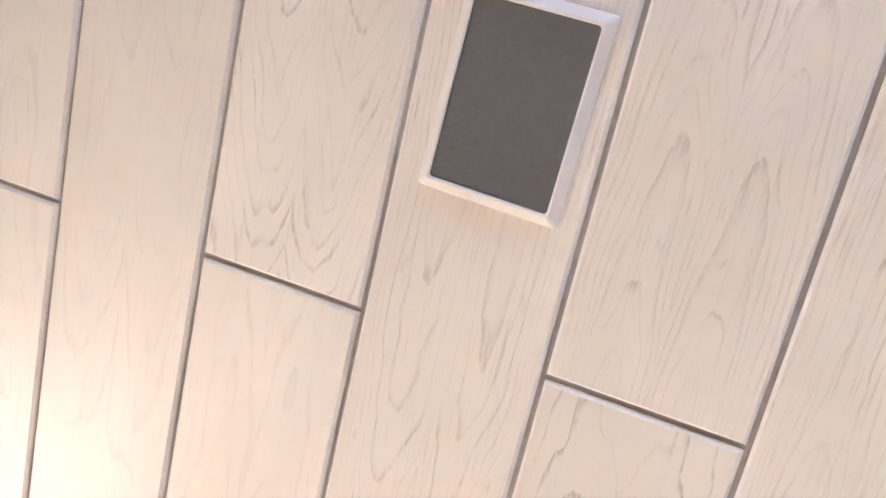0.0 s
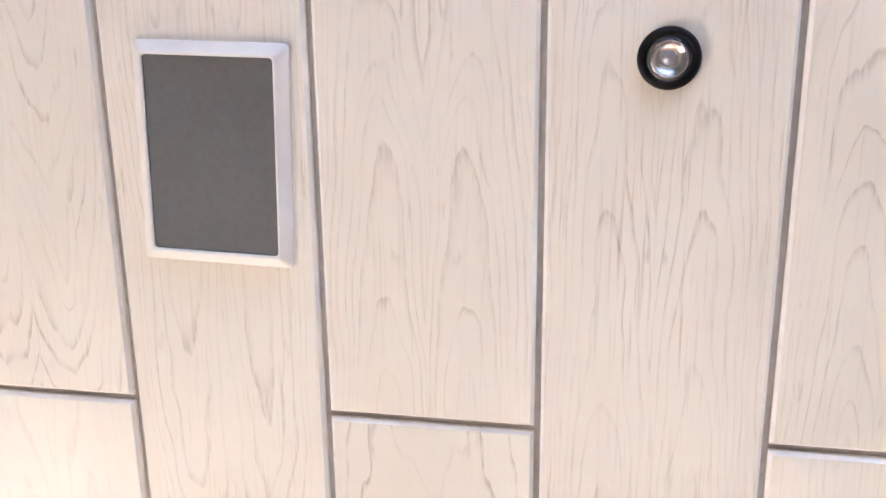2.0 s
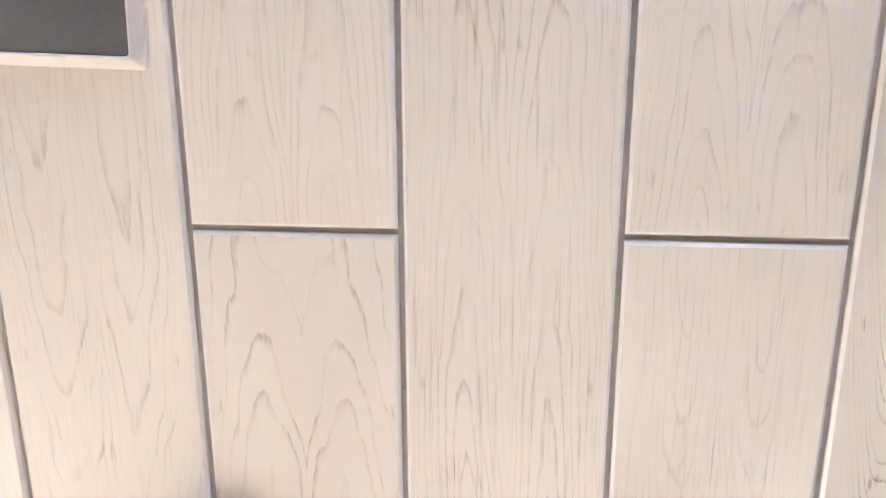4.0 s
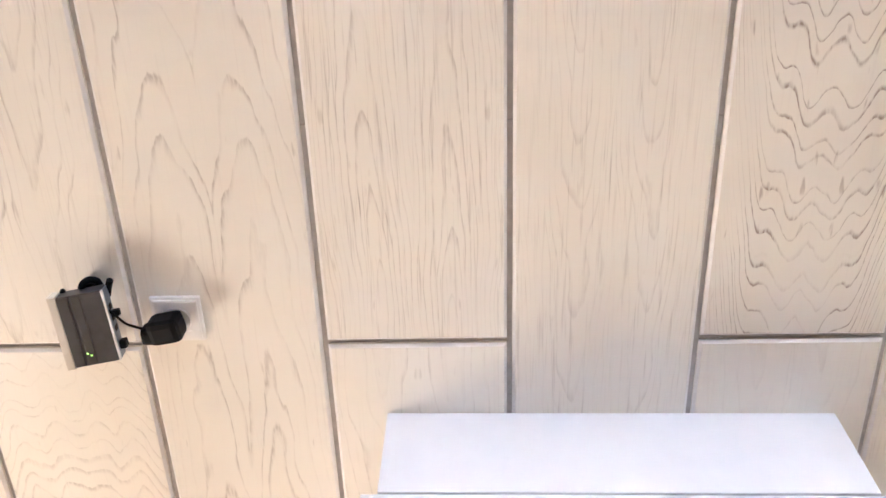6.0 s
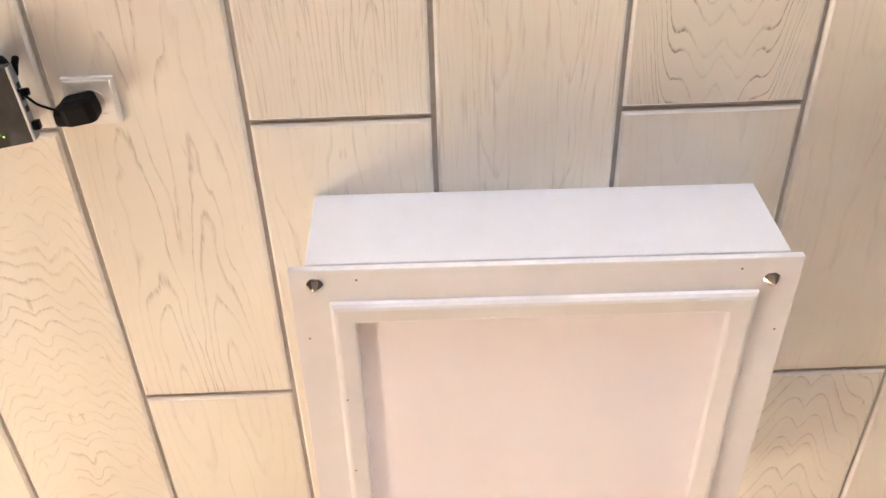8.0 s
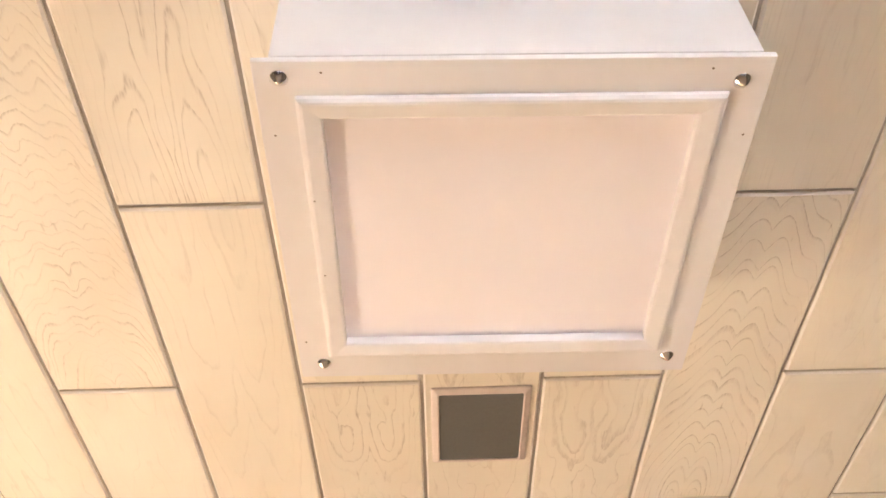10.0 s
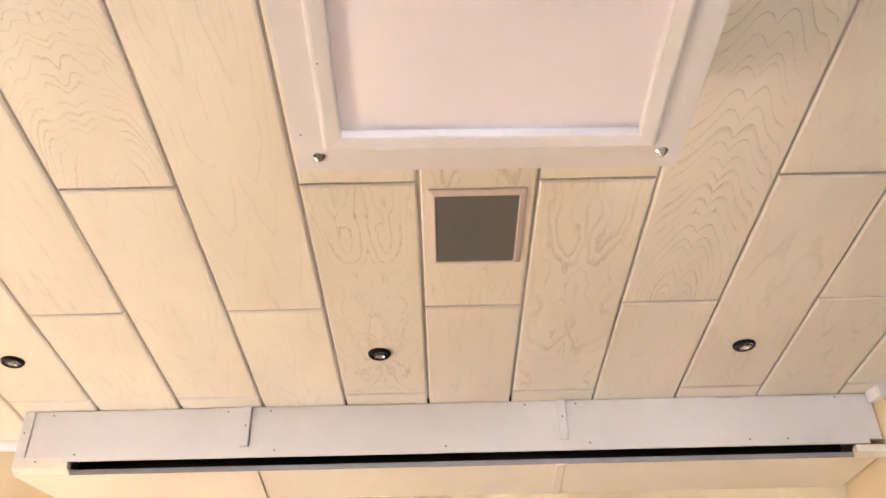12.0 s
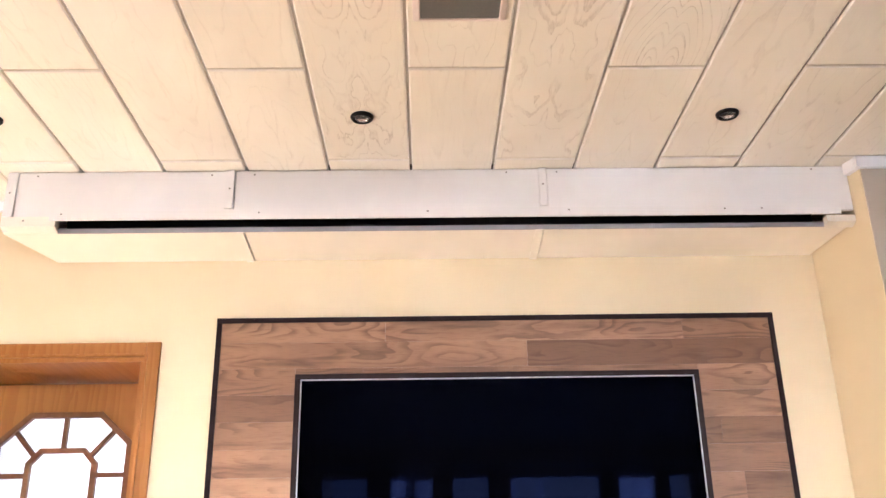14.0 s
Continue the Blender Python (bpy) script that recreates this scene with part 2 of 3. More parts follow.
SILVER = plain("brushed_aluminium", (0.46, 0.47, 0.52), 0.36, 0.6, 0.05, 90.0)
STEEL = plain("grey_anodised_metal", (0.10, 0.10, 0.108), 0.30, 0.7, 0.12, 50.0)
BRONZE = plain("dark_grey_lacquer", (0.075, 0.072, 0.07), 0.38, 0.3, 0.10, 50.0)
PORTS = plain("blue_grey_port_plate", (0.30, 0.33, 0.37), 0.4, 0.5, 0.10, 50.0)
SCREEN = plain("glossy_dark_screen", (0.0006, 0.0006, 0.0012), 0.02, 0.0, 0.0, 10.0, 0.0)
for _n in SCREEN.node_tree.nodes:
    if _n.type == "BSDF_PRINCIPLED":
        _n.inputs["Specular IOR Level"].default_value, _n.inputs["Specular Tint"].default_value = 0.05, (0.16, 0.27, 1.0, 1.0)
LENS = glass_material("clear_lens")
PANE = glass_material("window_glass")
FROST = glass_material("frosted_white_glass", (0.97, 0.96, 0.95), 0.55)
GREY_LIP = plain("grey_painted_metal", (0.27, 0.27, 0.30), 0.45, 0.0, 0.05, 60.0)
DRAPE = plain("blue_grey_drape_cloth", (0.10, 0.11, 0.15), 0.9, 0.0, 0.06, 200.0)
LACE = sheer_material("white_lace", (0.75, 0.76, 0.80), 0.35)
REFLECTOR = plain("satin_lamp_reflector", (0.80, 0.79, 0.82), 0.16, 0.9, 0.04, 60.0, 0.0)
CHEEK = plain("pale_satin_metal_paint", (0.66, 0.61, 0.52), 0.4, 0.0, 0.03, 60.0)
BAR_WOOD = plain("brown_stained_wood", (0.17, 0.075, 0.034), 0.4, 0.0, 0.12, 70.0)
FLOOR = floor_material()
for _m in (WALNUT, WENGE, OAK, BAR_WOOD, RUBBER, BLACK):
    for _n in _m.node_tree.nodes:
        if _n.type == "BSDF_PRINCIPLED":
            _n.inputs["Specular IOR Level"].default_value = 0.15
SCREW = plain("screw_head", (0.22, 0.19, 0.17), 0.45, 0.6)
LED = Nodes("green_indicator")
LED.bsdf.inputs["Emission Color"].default_value, LED.bsdf.inputs["Emission Strength"].default_value = (0.5, 0.9, 0.1, 1), 0.6
LED = LED.done((0.3, 0.6, 0.1), 0.4)

# ---- mesh helpers ----


def box(bm, x0, x1, y0, y1, z0, z1, mat=0, bevel=0.0):
    """A block between two corners, its edges eased by bevel metres."""
    made = bmesh.ops.create_cube(bm, size=1.0)["verts"]
    for v in made:
        v.co = Vector((x0 + (v.co.x + 0.5) * (x1 - x0), y0 + (v.co.y + 0.5) * (y1 - y0), z0 + (v.co.z + 0.5) * (z1 - z0)))
    faces = {f for v in made for f in v.link_faces}
    for f in faces:
        f.material_index = mat
    if bevel:
        edges = list({e for v in made for e in v.link_edges})
        bmesh.ops.bevel(bm, geom=edges, offset=bevel, segments=2, affect="EDGES", profile=0.6)
    return bm


def block(*spans, bevel=0.0):
    return box(bmesh.new(), *spans, bevel=bevel)


def lathe(bm, profile, centre=(0, 0, 0), n=40, mat=0):
    """A turned form round the z axis: pairs of radius and height."""
    rings = []
    for r, z in profile:
        if r < 1e-6:
            rings.append([bm.verts.new((centre[0], centre[1], centre[2] + z))])
        else:
            rings.append([bm.verts.new((centre[0] + r * math.cos(2 * math.pi * i / n), centre[1] + r * math.sin(2 * math.pi * i / n), centre[2] + z)) for i in range(n)])
    for a, b in zip(rings, rings[1:]):
        for i in range(n):
            j = (i + 1) % n
            quad = [a[i % len(a)], a[j % len(a)], b[j % len(b)], b[i % len(b)]]
            quad = list(dict.fromkeys(quad))
            if len(quad) > 2:
                f = bm.faces.new(quad)
                f.smooth, f.material_index = True, mat
    bmesh.ops.recalc_face_normals(bm, faces=bm.faces)
    return bm


def moulding(rect, profile, closed=False, rounded=0.0):
    """Four sides swept round a rectangle (x0, x1, y0, y1) along a profile of (inset, z); mitred, or with rounded corners."""
    bm = bmesh.new()
    x0, x1, y0, y1 = rect
    loops = []
    for d, z in profile:
        if not rounded:
            ring = [(x0 + d, y0 + d), (x1 - d, y0 + d), (x1 - d, y1 - d), (x0 + d, y1 - d)]
        else:
            ring = []
            for cx, cy, turn in ((x0 + d + rounded, y0 + d + rounded, 180), (x1 - d - rounded, y0 + d + rounded, 270), (x1 - d - rounded, y1 - d - rounded, 0), (x0 + d + rounded, y1 - d - rounded, 90)):
                ring += [(cx + rounded * math.cos(radians(turn + 18 * k)), cy + rounded * math.sin(radians(turn + 18 * k))) for k in range(6)]
        loops.append([bm.verts.new((p, q, z)) for p, q in ring])
    for a, b in list(zip(loops, loops[1:])) + ([(loops[-1], loops[0])] if closed else []):
        for i in range(len(a)):
            j = (i + 1) % len(a)
            bm.faces.new((a[i], a[j], b[j], b[i]))
    bmesh.ops.recalc_face_normals(bm, faces=bm.faces)
    return bm


def prism(points, axis, a, b):
    """A solid: a 2D outline pushed along an axis from a to b."""
    bm = bmesh.new()
    lay = {"x": lambda p, t: (t, p[0], p[1]), "y": lambda p, t: (p[0], t, p[1]), "z": lambda p, t: (p[0], p[1], t)}[axis]
    lo, hi = [bm.verts.new(lay(p, a)) for p in points], [bm.verts.new(lay(p, b)) for p in points]
    bm.faces.new(lo), bm.faces.new(hi)
    for i in range(len(points)):
        j = (i + 1) % len(points)
        bm.faces.new((lo[i], lo[j], hi[j], hi[i]))
    bmesh.ops.recalc_face_normals(bm, faces=bm.faces)
    return bm


def bar(p, q, width, depth):
    """A glazing bar in an upright x-z plane from p to q, with eased edges."""
    p, q = Vector(p), Vector(q)
    d = q - p
    bm = block(-width / 2, width / 2, -depth / 2, depth / 2, -width * 0.3, d.length + width * 0.3, bevel=0.003)
    turn = Vector((0, 0, 1)).rotation_difference(d.normalized()).to_matrix().to_4x4()
    bmesh.ops.transform(bm, matrix=Matrix.Translation(p) @ turn, verts=bm.verts)
    return bm


def tube(points, radius, n=8, steps=6):
    """A cable: a round section swept along a smooth line through the points."""
    pts = [Vector(p) for p in points]
    line = []
    for i in range(len(pts) - 1):
        p0, p1, p2, p3 = pts[max(i - 1, 0)], pts[i], pts[i + 1], pts[min(i + 2, len(pts) - 1)]
        for k in range(steps):
            t = k / steps
            line.append(0.5 * ((2 * p1) + (p2 - p0) * t + (2 * p0 - 5 * p1 + 4 * p2 - p3) * t * t + (3 * p1 - p0 - 3 * p2 + p3) * t ** 3))
    line.append(pts[-1])
    bm, rings = bmesh.new(), []
    for i, p in enumerate(line):
        d = (line[min(i + 1, len(line) - 1)] - line[max(i - 1, 0)]).normalized()
        side = d.cross(Vector((0.3, 0.2, 1))).normalized()
        up = side.cross(d)
        rings.append([bm.verts.new(p + radius * (math.cos(2 * math.pi * k / n) * side + math.sin(2 * math.pi * k / n) * up)) for k in range(n)])
    for a, b in zip(rings, rings[1:]):
        for i in range(n):
            f = bm.faces.new((a[i], a[(i + 1) % n], b[(i + 1) % n], b[i]))
            f.smooth = True
    bm.faces.new(rings[0]), bm.faces.new(rings[-1])
    bmesh.ops.recalc_face_normals(bm, faces=bm.faces)
    return bm


def mesh_object(name, bm, materials):
    me = bpy.data.meshes.new(name)
    bm.to_mesh(me)
    bm.free()
    for m in materials if isinstance(materials, (list, tuple)) else (materials,):
        me.materials.append(m)
    return new(name, me)


def part(name, bm, material, parent, label=""):
    ob = mesh_object(name, bm, material)
    ob.parent = parent
    if label:
        tagged(ob, label)
    return ob


def thing(name, label, category, group="", at=(0, 0, 0), turn=0.0):
    ob = new(name)
    ob.empty_display_size = 0.05
    ob.matrix_world = pose(*at, 0, 0, turn)
    return tagged(ob, label, category, group)


def structure(name, bm, material, label, category):
    return tagged(mesh_object(name, bm, material), label, category, kind="structure")


# ---- room shell ----
CEIL, BACK, FRONT, LEFT, RIGHT = 2.64, -2.20, 4.03, -3.00, 3.60
NICHE_X, BREAST_X, BREAST_Y = 2.152, 2.226, 3.70
WIN = (-0.45, 3.40, 0.90, 2.40)
TER = (2.50, 3.95, 0.0, 2.10)
DOOR = (-1.153, -0.377, 2.012)

structure("floor", block(LEFT - 0.3, RIGHT + 0.3, BACK - 0.3, FRONT + 0.75, -0.12, 0.0), FLOOR, "unseen brown floor that bounces sunlight upwards", "floor")

bm = block(DOOR[1], NICHE_X, FRONT, FRONT + 0.34, 0, 2.80)
box(bm, LEFT - 0.3, DOOR[0], FRONT, FRONT + 0.34, 0, 2.80)
box(bm, DOOR[0], DOOR[1], FRONT, FRONT + 0.34, DOOR[2], 2.80)
structure("wall_north", bm, CREAM, "cream painted plaster wall with a doorway", "wall")
structure("wall_breast", prism([(BREAST_X, BREAST_Y), (BREAST_X + 0.12, BREAST_Y), (BREAST_X + 0.12, FRONT + 0.34), (NICHE_X, FRONT + 0.34), (NICHE_X, FRONT)], "z", 0, 2.80), CREAM, "cream painted side of the niche", "wall")
# The face is darker and greyer than the cream side.
structure("wall_breast_face", block(BREAST_X + 0.003, RIGHT + 0.3, BREAST_Y - 0.006, BREAST_Y - 0.0005, 0, 2.80), TAUPE, "taupe face of the projecting wall", "wall")
bm = block(LEFT - 0.3, LEFT, BACK - 0.3, TER[0], 0, 2.80)
box(bm, LEFT - 0.3, LEFT, TER[1], FRONT, 0, 2.80)
box(bm, LEFT - 0.3, LEFT, TER[0], TER[1], TER[3], 2.80)
structure("wall_west", bm, UMBER, "unseen dark umber wall with a terrace opening", "wall")
structure("wall_east", block(RIGHT, RIGHT + 0.3, BACK - 0.3, BREAST_Y, 0, 2.80), UMBER, "plain unseen dark umber wall", "wall")
bm = block(LEFT, WIN[0], BACK - 0.3, BACK, 0, 2.80)
box(bm, WIN[1], RIGHT, BACK - 0.3, BACK, 0, 2.80)
box(bm, WIN[0], WIN[1], BACK - 0.3, BACK, 0, WIN[2])
box(bm, WIN[0], WIN[1], BACK - 0.3, BACK, WIN[3], 2.80)
structure("wall_south", bm, UMBER, "unseen dark umber wall with a wide window", "wall")

# hall behind the door
structure("wall_hall", block(LEFT, NICHE_X, FRONT + 1.5, FRONT + 1.6, 0, 2.80), CREAM, "plain hall wall behind the door", "wall")

# ---- ceiling of boards ----
PITCH, GAP, EASE = 0.30, 0.0045, 0.0048
JOINTS_A = [-1.74, -0.54, 0.672, 1.891, 3.090, 4.30]
JOINTS_B = [-2.34, -1.13, 0.076, 1.283, 2.490, 3.684, 4.9]

# figure of a board by (column, row): slope, wander, start, contrast, waviness, line spacing, raggedness, streaks; then half the space between the twin figures, lopsidedness, height of waves, cupped sides, waves to the metre, their drift
FIGURES = {
    (-2, 0): (0.10, 0.02, 0.01, 0.52, 2.6, 0.008, 0.009, 0.16),
    (-2, 1): (-0.05, 0.03, 0.08, 0.16, 2.0, 0.016, 0.006, 0.05),
    (-1, 0): (0.06, 0.02, 0.01, 0.42, 2.0, 0.010, 0.007, 0.2),
    (-1, 1): (-0.38, 0.03, 0.48, 0.50, 5.0, 0.013, 0.018, 0.06, 0.02, 0.012, 0.004, 0.0, 90.0, 0.04),
    (-1, 2): (0.08, 0.04, 0.02, 0.15, 2.2, 0.018, 0.010, 0.04),
    (0, 0): (-0.10, 0.03, 0.13, 0.4, 2.8, 0.010, 0.009, 0.16),
    (0, 1): (-0.08, 0.03, 0.11, 0.58, 4.0, 0.014, 0.016, 0.07),
    (0, 2): (0.07, 0.05, 0.02, 0.18, 3.0, 0.018, 0.016, 0.04),
    (1, 0): (-0.05, 0.01, 0.065, 0.44, 2.0, 0.008, 0.005, 0.36),
    (1, 1): (0.08, 0.05, 0.02, 0.36, 4.0, 0.020, 0.020, 0.08),
    (1, 2): (0.12, 0.10, 0.02, 0.50, 5.0, 0.018, 0.034, 0.05),
    (2, 0): (-0.13, 0.02, 0.165, 0.42, 2.2, 0.012, 0.008, 0.16),
    (2, 1): (0.05, 0.02, 0.01, 0.24, 1.8, 0.008, 0.005, 0.32),
    (2, 2): (0.08, 0.09, 0.02, 0.36, 4.0, 0.018, 0.024, 0.05),
    (3, 0): (0.46, 0.03, 0.02, 1.0, 4.0, 0.0175, 0.014, 0.05, 0.0, 0.010, 0.0075, 0.17, 112.0, 0.03),
    (3, 1): (0.08, 0.04, 0.02, 0.14, 4.0, 0.020, 0.014, 0.05),
    (3, 2): (0.10, 0.09, 0.02, 0.44, 4.5, 0.020, 0.030, 0.05),
    (4, 0): (0.06, 0.03, 0.02, 0.25, 2.5, 0.016, 0.010, 0.16),
    (4, 1): (0.05, 0.03, 0.02, 0.16, 2.5, 0.018, 0.010, 0.12),
    (4, 2): (-0.34, 0.02, 0.40, 0.58, 2.0, 0.019, 0.004, 0.04, 0.036, 0.008, -0.012, 0.05, 54.0, 0.008),
    (4, 3): (0.10, 0.05, 0.02, 0.2, 3.0, 0.018, 0.014, 0.05),
    (6, 3): (0.12, 0.04, 0.02, 0.3, 3.0, 0.022, 0.016, 0.05),
}


def ceiling_boards():
    rng = random.Random(11)
    verts, faces, mats, uv, fa, fb, fc, fd, fe, ff, fg = [], [], [], [], [], [], [], [], [], [], []

    def solid(x0, x1, y0, y1, z0, z1, ease, mat, origin, look_of):
        """A closed block, its lower edges eased; one island."""
        i = len(verts)
        verts.extend([(x0, y0, z1), (x1, y0, z1), (x1, y1, z1), (x0, y1, z1)])
        verts.extend([(x0, y0, z0 + ease), (x1, y0, z0 + ease), (x1, y1, z0 + ease), (x0, y1, z0 + ease)])
        e = max(ease, 1e-4)
        verts.extend([(x0 + e, y0 + e, z0), (x1 - e, y0 + e, z0), (x1 - e, y1 - e, z0), (x0 + e, y1 - e, z0)])
        new_faces = [(i, i + 1, i + 2, i + 3), (i + 11, i + 10, i + 9, i + 8)]
        for k in range(4):
            j = (k + 1) % 4
            new_faces += [(i + k, i + 4 + k, i + 4 + j, i + j), (i + 4 + k, i + 8 + k, i + 8 + j, i + 4 + j)]
        for f in new_faces:
            faces.append(f)
            mats.append(3 if mat == 0 and len({verts[q][2] for q in f}) == 2 and z0 in {verts[q][2] for q in f} and f[0] != i + 11 else mat)
            for q in f:
                x, y, z = verts[q]
                uv.append((x - origin[0], y - origin[1]))
                fa.append(look_of[0:2]), fb.append(look_of[2:4]), fc.append(look_of[4:6]), fd.append(look_of[6:8]), fe.append((look_of[8], look_of[9])), ff.append(look_of[10:12]), fg.append(look_of[12:14])

    for col in range(-10, 12):
        x0, x1 = col * PITCH, (col + 1) * PITCH
        joints = JOINTS_A if col % 2 == 0 else JOINTS_B
        for row in range(-2, 5):
            k = row + (1 if col % 2 == 0 else 2)
            if not 0 <= k < len(joints) - 1:
                continue
            y0, y1 = joints[k], joints[k + 1]
            a, b = max(y0 + GAP * 1.05, BACK), min(y1 - GAP * 1.05, FRONT)
            if x0 >= NICHE_X + 0.05:
                b = min(b, BREAST_Y)
            if b - a < 0.02:
                continue
            figure = FIGURES.get((col, row))
            if not figure:
                s = rng.choice((-1, 1))
                figure = (s * rng.uniform(0.03, 0.1), rng.uniform(0.03, 0.08), 0.02 if s > 0 else 0.13, rng.uniform(0.10, 0.22), rng.uniform(2, 4), rng.uniform(0.012, 0.02), rng.uniform(0.005, 0.015), rng.uniform(0.03, 0.1))
            defaults = (0.055, figure[5] * 1.2 + 0.008, 0.0, 0.0, 100.0, 0.04)
            figure = figure + defaults[len(figure) - 8:]
            drop = rng.uniform(-0.0006, 0.0006)
            solid(x0 + GAP, min(x1 - GAP, RIGHT), a, b, CEIL + drop, CEIL + 0.02, EASE, 0, ((x0 + x1) / 2, y0), figure)
    none = (0.0, 0.0, 0.0, 0.0, 1.0, 0.01, 0.0, 0.0, 0.055, 0.0, 0.0, 0.0, 100.0, 0.0)
    cuts = [BACK, -0.294, 0.9115, 2.117, 3.32, 3.742]
    for a, b in zip(cuts, cuts[1:]):
        solid(LEFT, RIGHT, a + 0.0009, b - 0.0009, CEIL + 0.0105, CEIL + 0.019, 0.0, 1, (0, 0), none)
    solid(LEFT, -0.875, 3.744, FRONT, CEIL + 0.0105, CEIL + 0.019, 0.0, 1, (0, 0), none)
    solid(LEFT - 0.3, RIGHT + 0.3, BACK - 0.3, FRONT + 0.3, CEIL + 0.0202, CEIL + 0.16, 0.0, 2, (0, 0), none)
    me = bpy.data.meshes.new("ceiling")
    me.from_pydata(verts, [], faces)
    for name, data in (("grain", uv), ("figure", fa), ("figure_b", fb), ("figure_c", fc), ("figure_d", fd), ("figure_e", fe), ("figure_f", ff), ("figure_g", fg)):
        layer = me.uv_layers.new(name=name)
        layer.data.foreach_set("uv", [c for pair in data for c in pair])
    me.polygons.foreach_set("material_index", mats)
    for m in (BOARD, GROOVE, VOID, LIT_EDGE):
        me.materials.append(m)
    me.update()
    return tagged(new("ceiling", me), "ceiling of white-glazed wood decor boards with grey grooves", "ceiling", kind="structure")


ceiling_boards()

# cornice strips where the ceiling meets the walls
structure("trim_north", block(LEFT, -0.87, FRONT - 0.022, FRONT - 0.001, CEIL - 0.040, CEIL - 0.001, bevel=0.003), WHITE, "white lacquered cornice strip under the ceiling", "cornice")
structure("trim_breast", block(BREAST_X - 0.018, RIGHT, BREAST_Y - 0.022, BREAST_Y - 0.001, CEIL - 0.046, CEIL - 0.001, bevel=0.003), WHITE, "white lacquered cornice strip with screw heads", "cornice")
structure("trim_niche", prism([(BREAST_X - 0.018, BREAST_Y), (BREAST_X - 0.001, BREAST_Y), (BREAST_X - 0.013, 3.752), (BREAST_X - 0.034, 3.752)], "z", CEIL - 0.046, CEIL - 0.001), WHITE, "short white lacquered cornice piece in the niche", "cornice")

# ---- window behind the camera ----


def window_south():
    win = tagged(new("window_1"), "wide white window with four sashes and a blue sky behind", "window", kind="structure")
    x0, x1, z0, z1 = WIN
    y = BACK - 0.12
    part("window_frame", block(x0, x1, y, y + 0.07, z1 - 0.06, z1, bevel=0.004), WHITE, win)
    part("window_frame", block(x0, x1, y, y + 0.07, z0, z0 + 0.06, bevel=0.004), WHITE, win)
    step = (x1 - x0) / 4
    for i in range(5):
        c = x0 + i * step
        a, b = max(x0, c - 0.04), min(x1, c + 0.04)
        part("mullion", block(a, b, y + 0.002, y + 0.068, z0 + 0.06, z1 - 0.06, bevel=0.004), WHITE, win)
    for i in range(4):
        pane = part("pane", block(x0 + i * step + 0.04, x0 + (i + 1) * step - 0.04, y + 0.03, y + 0.036, z0 + 0.06, z1 - 0.06), PANE, win)
        pane.visible_shadow = False
    part("window_sill", block(x0 - 0.03, x1 + 0.03, BACK - 0.05, BACK + 0.12, z0 - 0.03, z0, bevel=0.005), WHITE, win)


window_south()


def terrace_window():
    win = tagged(new("window_2"), "white framed glazed terrace door", "window", kind="structure")
    y0, y1, z0, z1 = TER
    x = LEFT - 0.15
    for a, b in ((y0, y0 + 0.07), ((y0 + y1) / 2 - 0.05, (y0 + y1) / 2 + 0.05), (y1 - 0.07, y1)):
        part("window_frame", block(x, x + 0.07, a, b, z0, z1, bevel=0.004), WHITE, win)
    for a, b in ((z0 + 0.001, z0 + 0.08), (z1 - 0.07, z1)):
        part("window_frame", block(x + 0.002, x + 0.068, y0 + 0.07, y1 - 0.07, a, b, bevel=0.004), WHITE, win)
    for a, b in ((y0 + 0.07, (y0 + y1) / 2 - 0.05), ((y0 + y1) / 2 + 0.05, y1 - 0.07)):
        pane = part("pane", block(x + 0.03, x + 0.036, a, b, z0 + 0.08, z1 - 0.07), PANE, win)
        pane.visible_shadow = False


terrace_window()


def curtain(name, x0, x1, material, label, y, folds):
    """Hanging cloth with soft folds, as thick as cloth."""
    bm = bmesh.new()
    cols, rows, grid = max(6, int((x1 - x0) * 60)), 8, []
    for j in range(rows + 1):
        z = 0.25 + (2.42 - 0.25) * j / rows
        line = []
        for i in range(cols + 1):
            x = x0 + (x1 - x0) * i / cols
            line.append(bm.verts.new((x, y + 0.022 * math.sin(folds * x * 6.28 + 0.6 * math.sin(z * 1.3)), z)))
        grid.append(line)
    for a, b in zip(grid, grid[1:]):
        for i in range(cols):
            f = bm.faces.new((a[i], a[i + 1], b[i + 1], b[i]))
            f.smooth = True
    bmesh.ops.solidify(bm, geom=bm.faces[:], thickness=0.002)
    return tagged(mesh_object(name, bm, material), label, "curtain", "curtains at the window")


for a, b in ((0.05, 0.28), (0.70, 0.90), (1.25, 1.45), (2.38, 2.55), (2.90, 3.06)):
    curtain("drape", a, b, DRAPE, "blue-grey opaque drape hanging at the window", BACK + 0.20, 9.0)
for a, b in ((0.30, 0.68), (1.47, 1.54), (1.72, 1.80), (2.56, 2.89)):
    curtain("lace_curtain", a, b, LACE, "white lace curtain strip with a square mesh", BACK + 0.15, 3.0)
tagged(mesh_object("curtain_rail", block(WIN[0] - 0.1, WIN[1] + 0.1, BACK + 0.10, BACK + 0.24, 2.42, 2.45, bevel=0.005), WHITE), "white curtain rail above the window", "curtain rail")

# ---- door ----


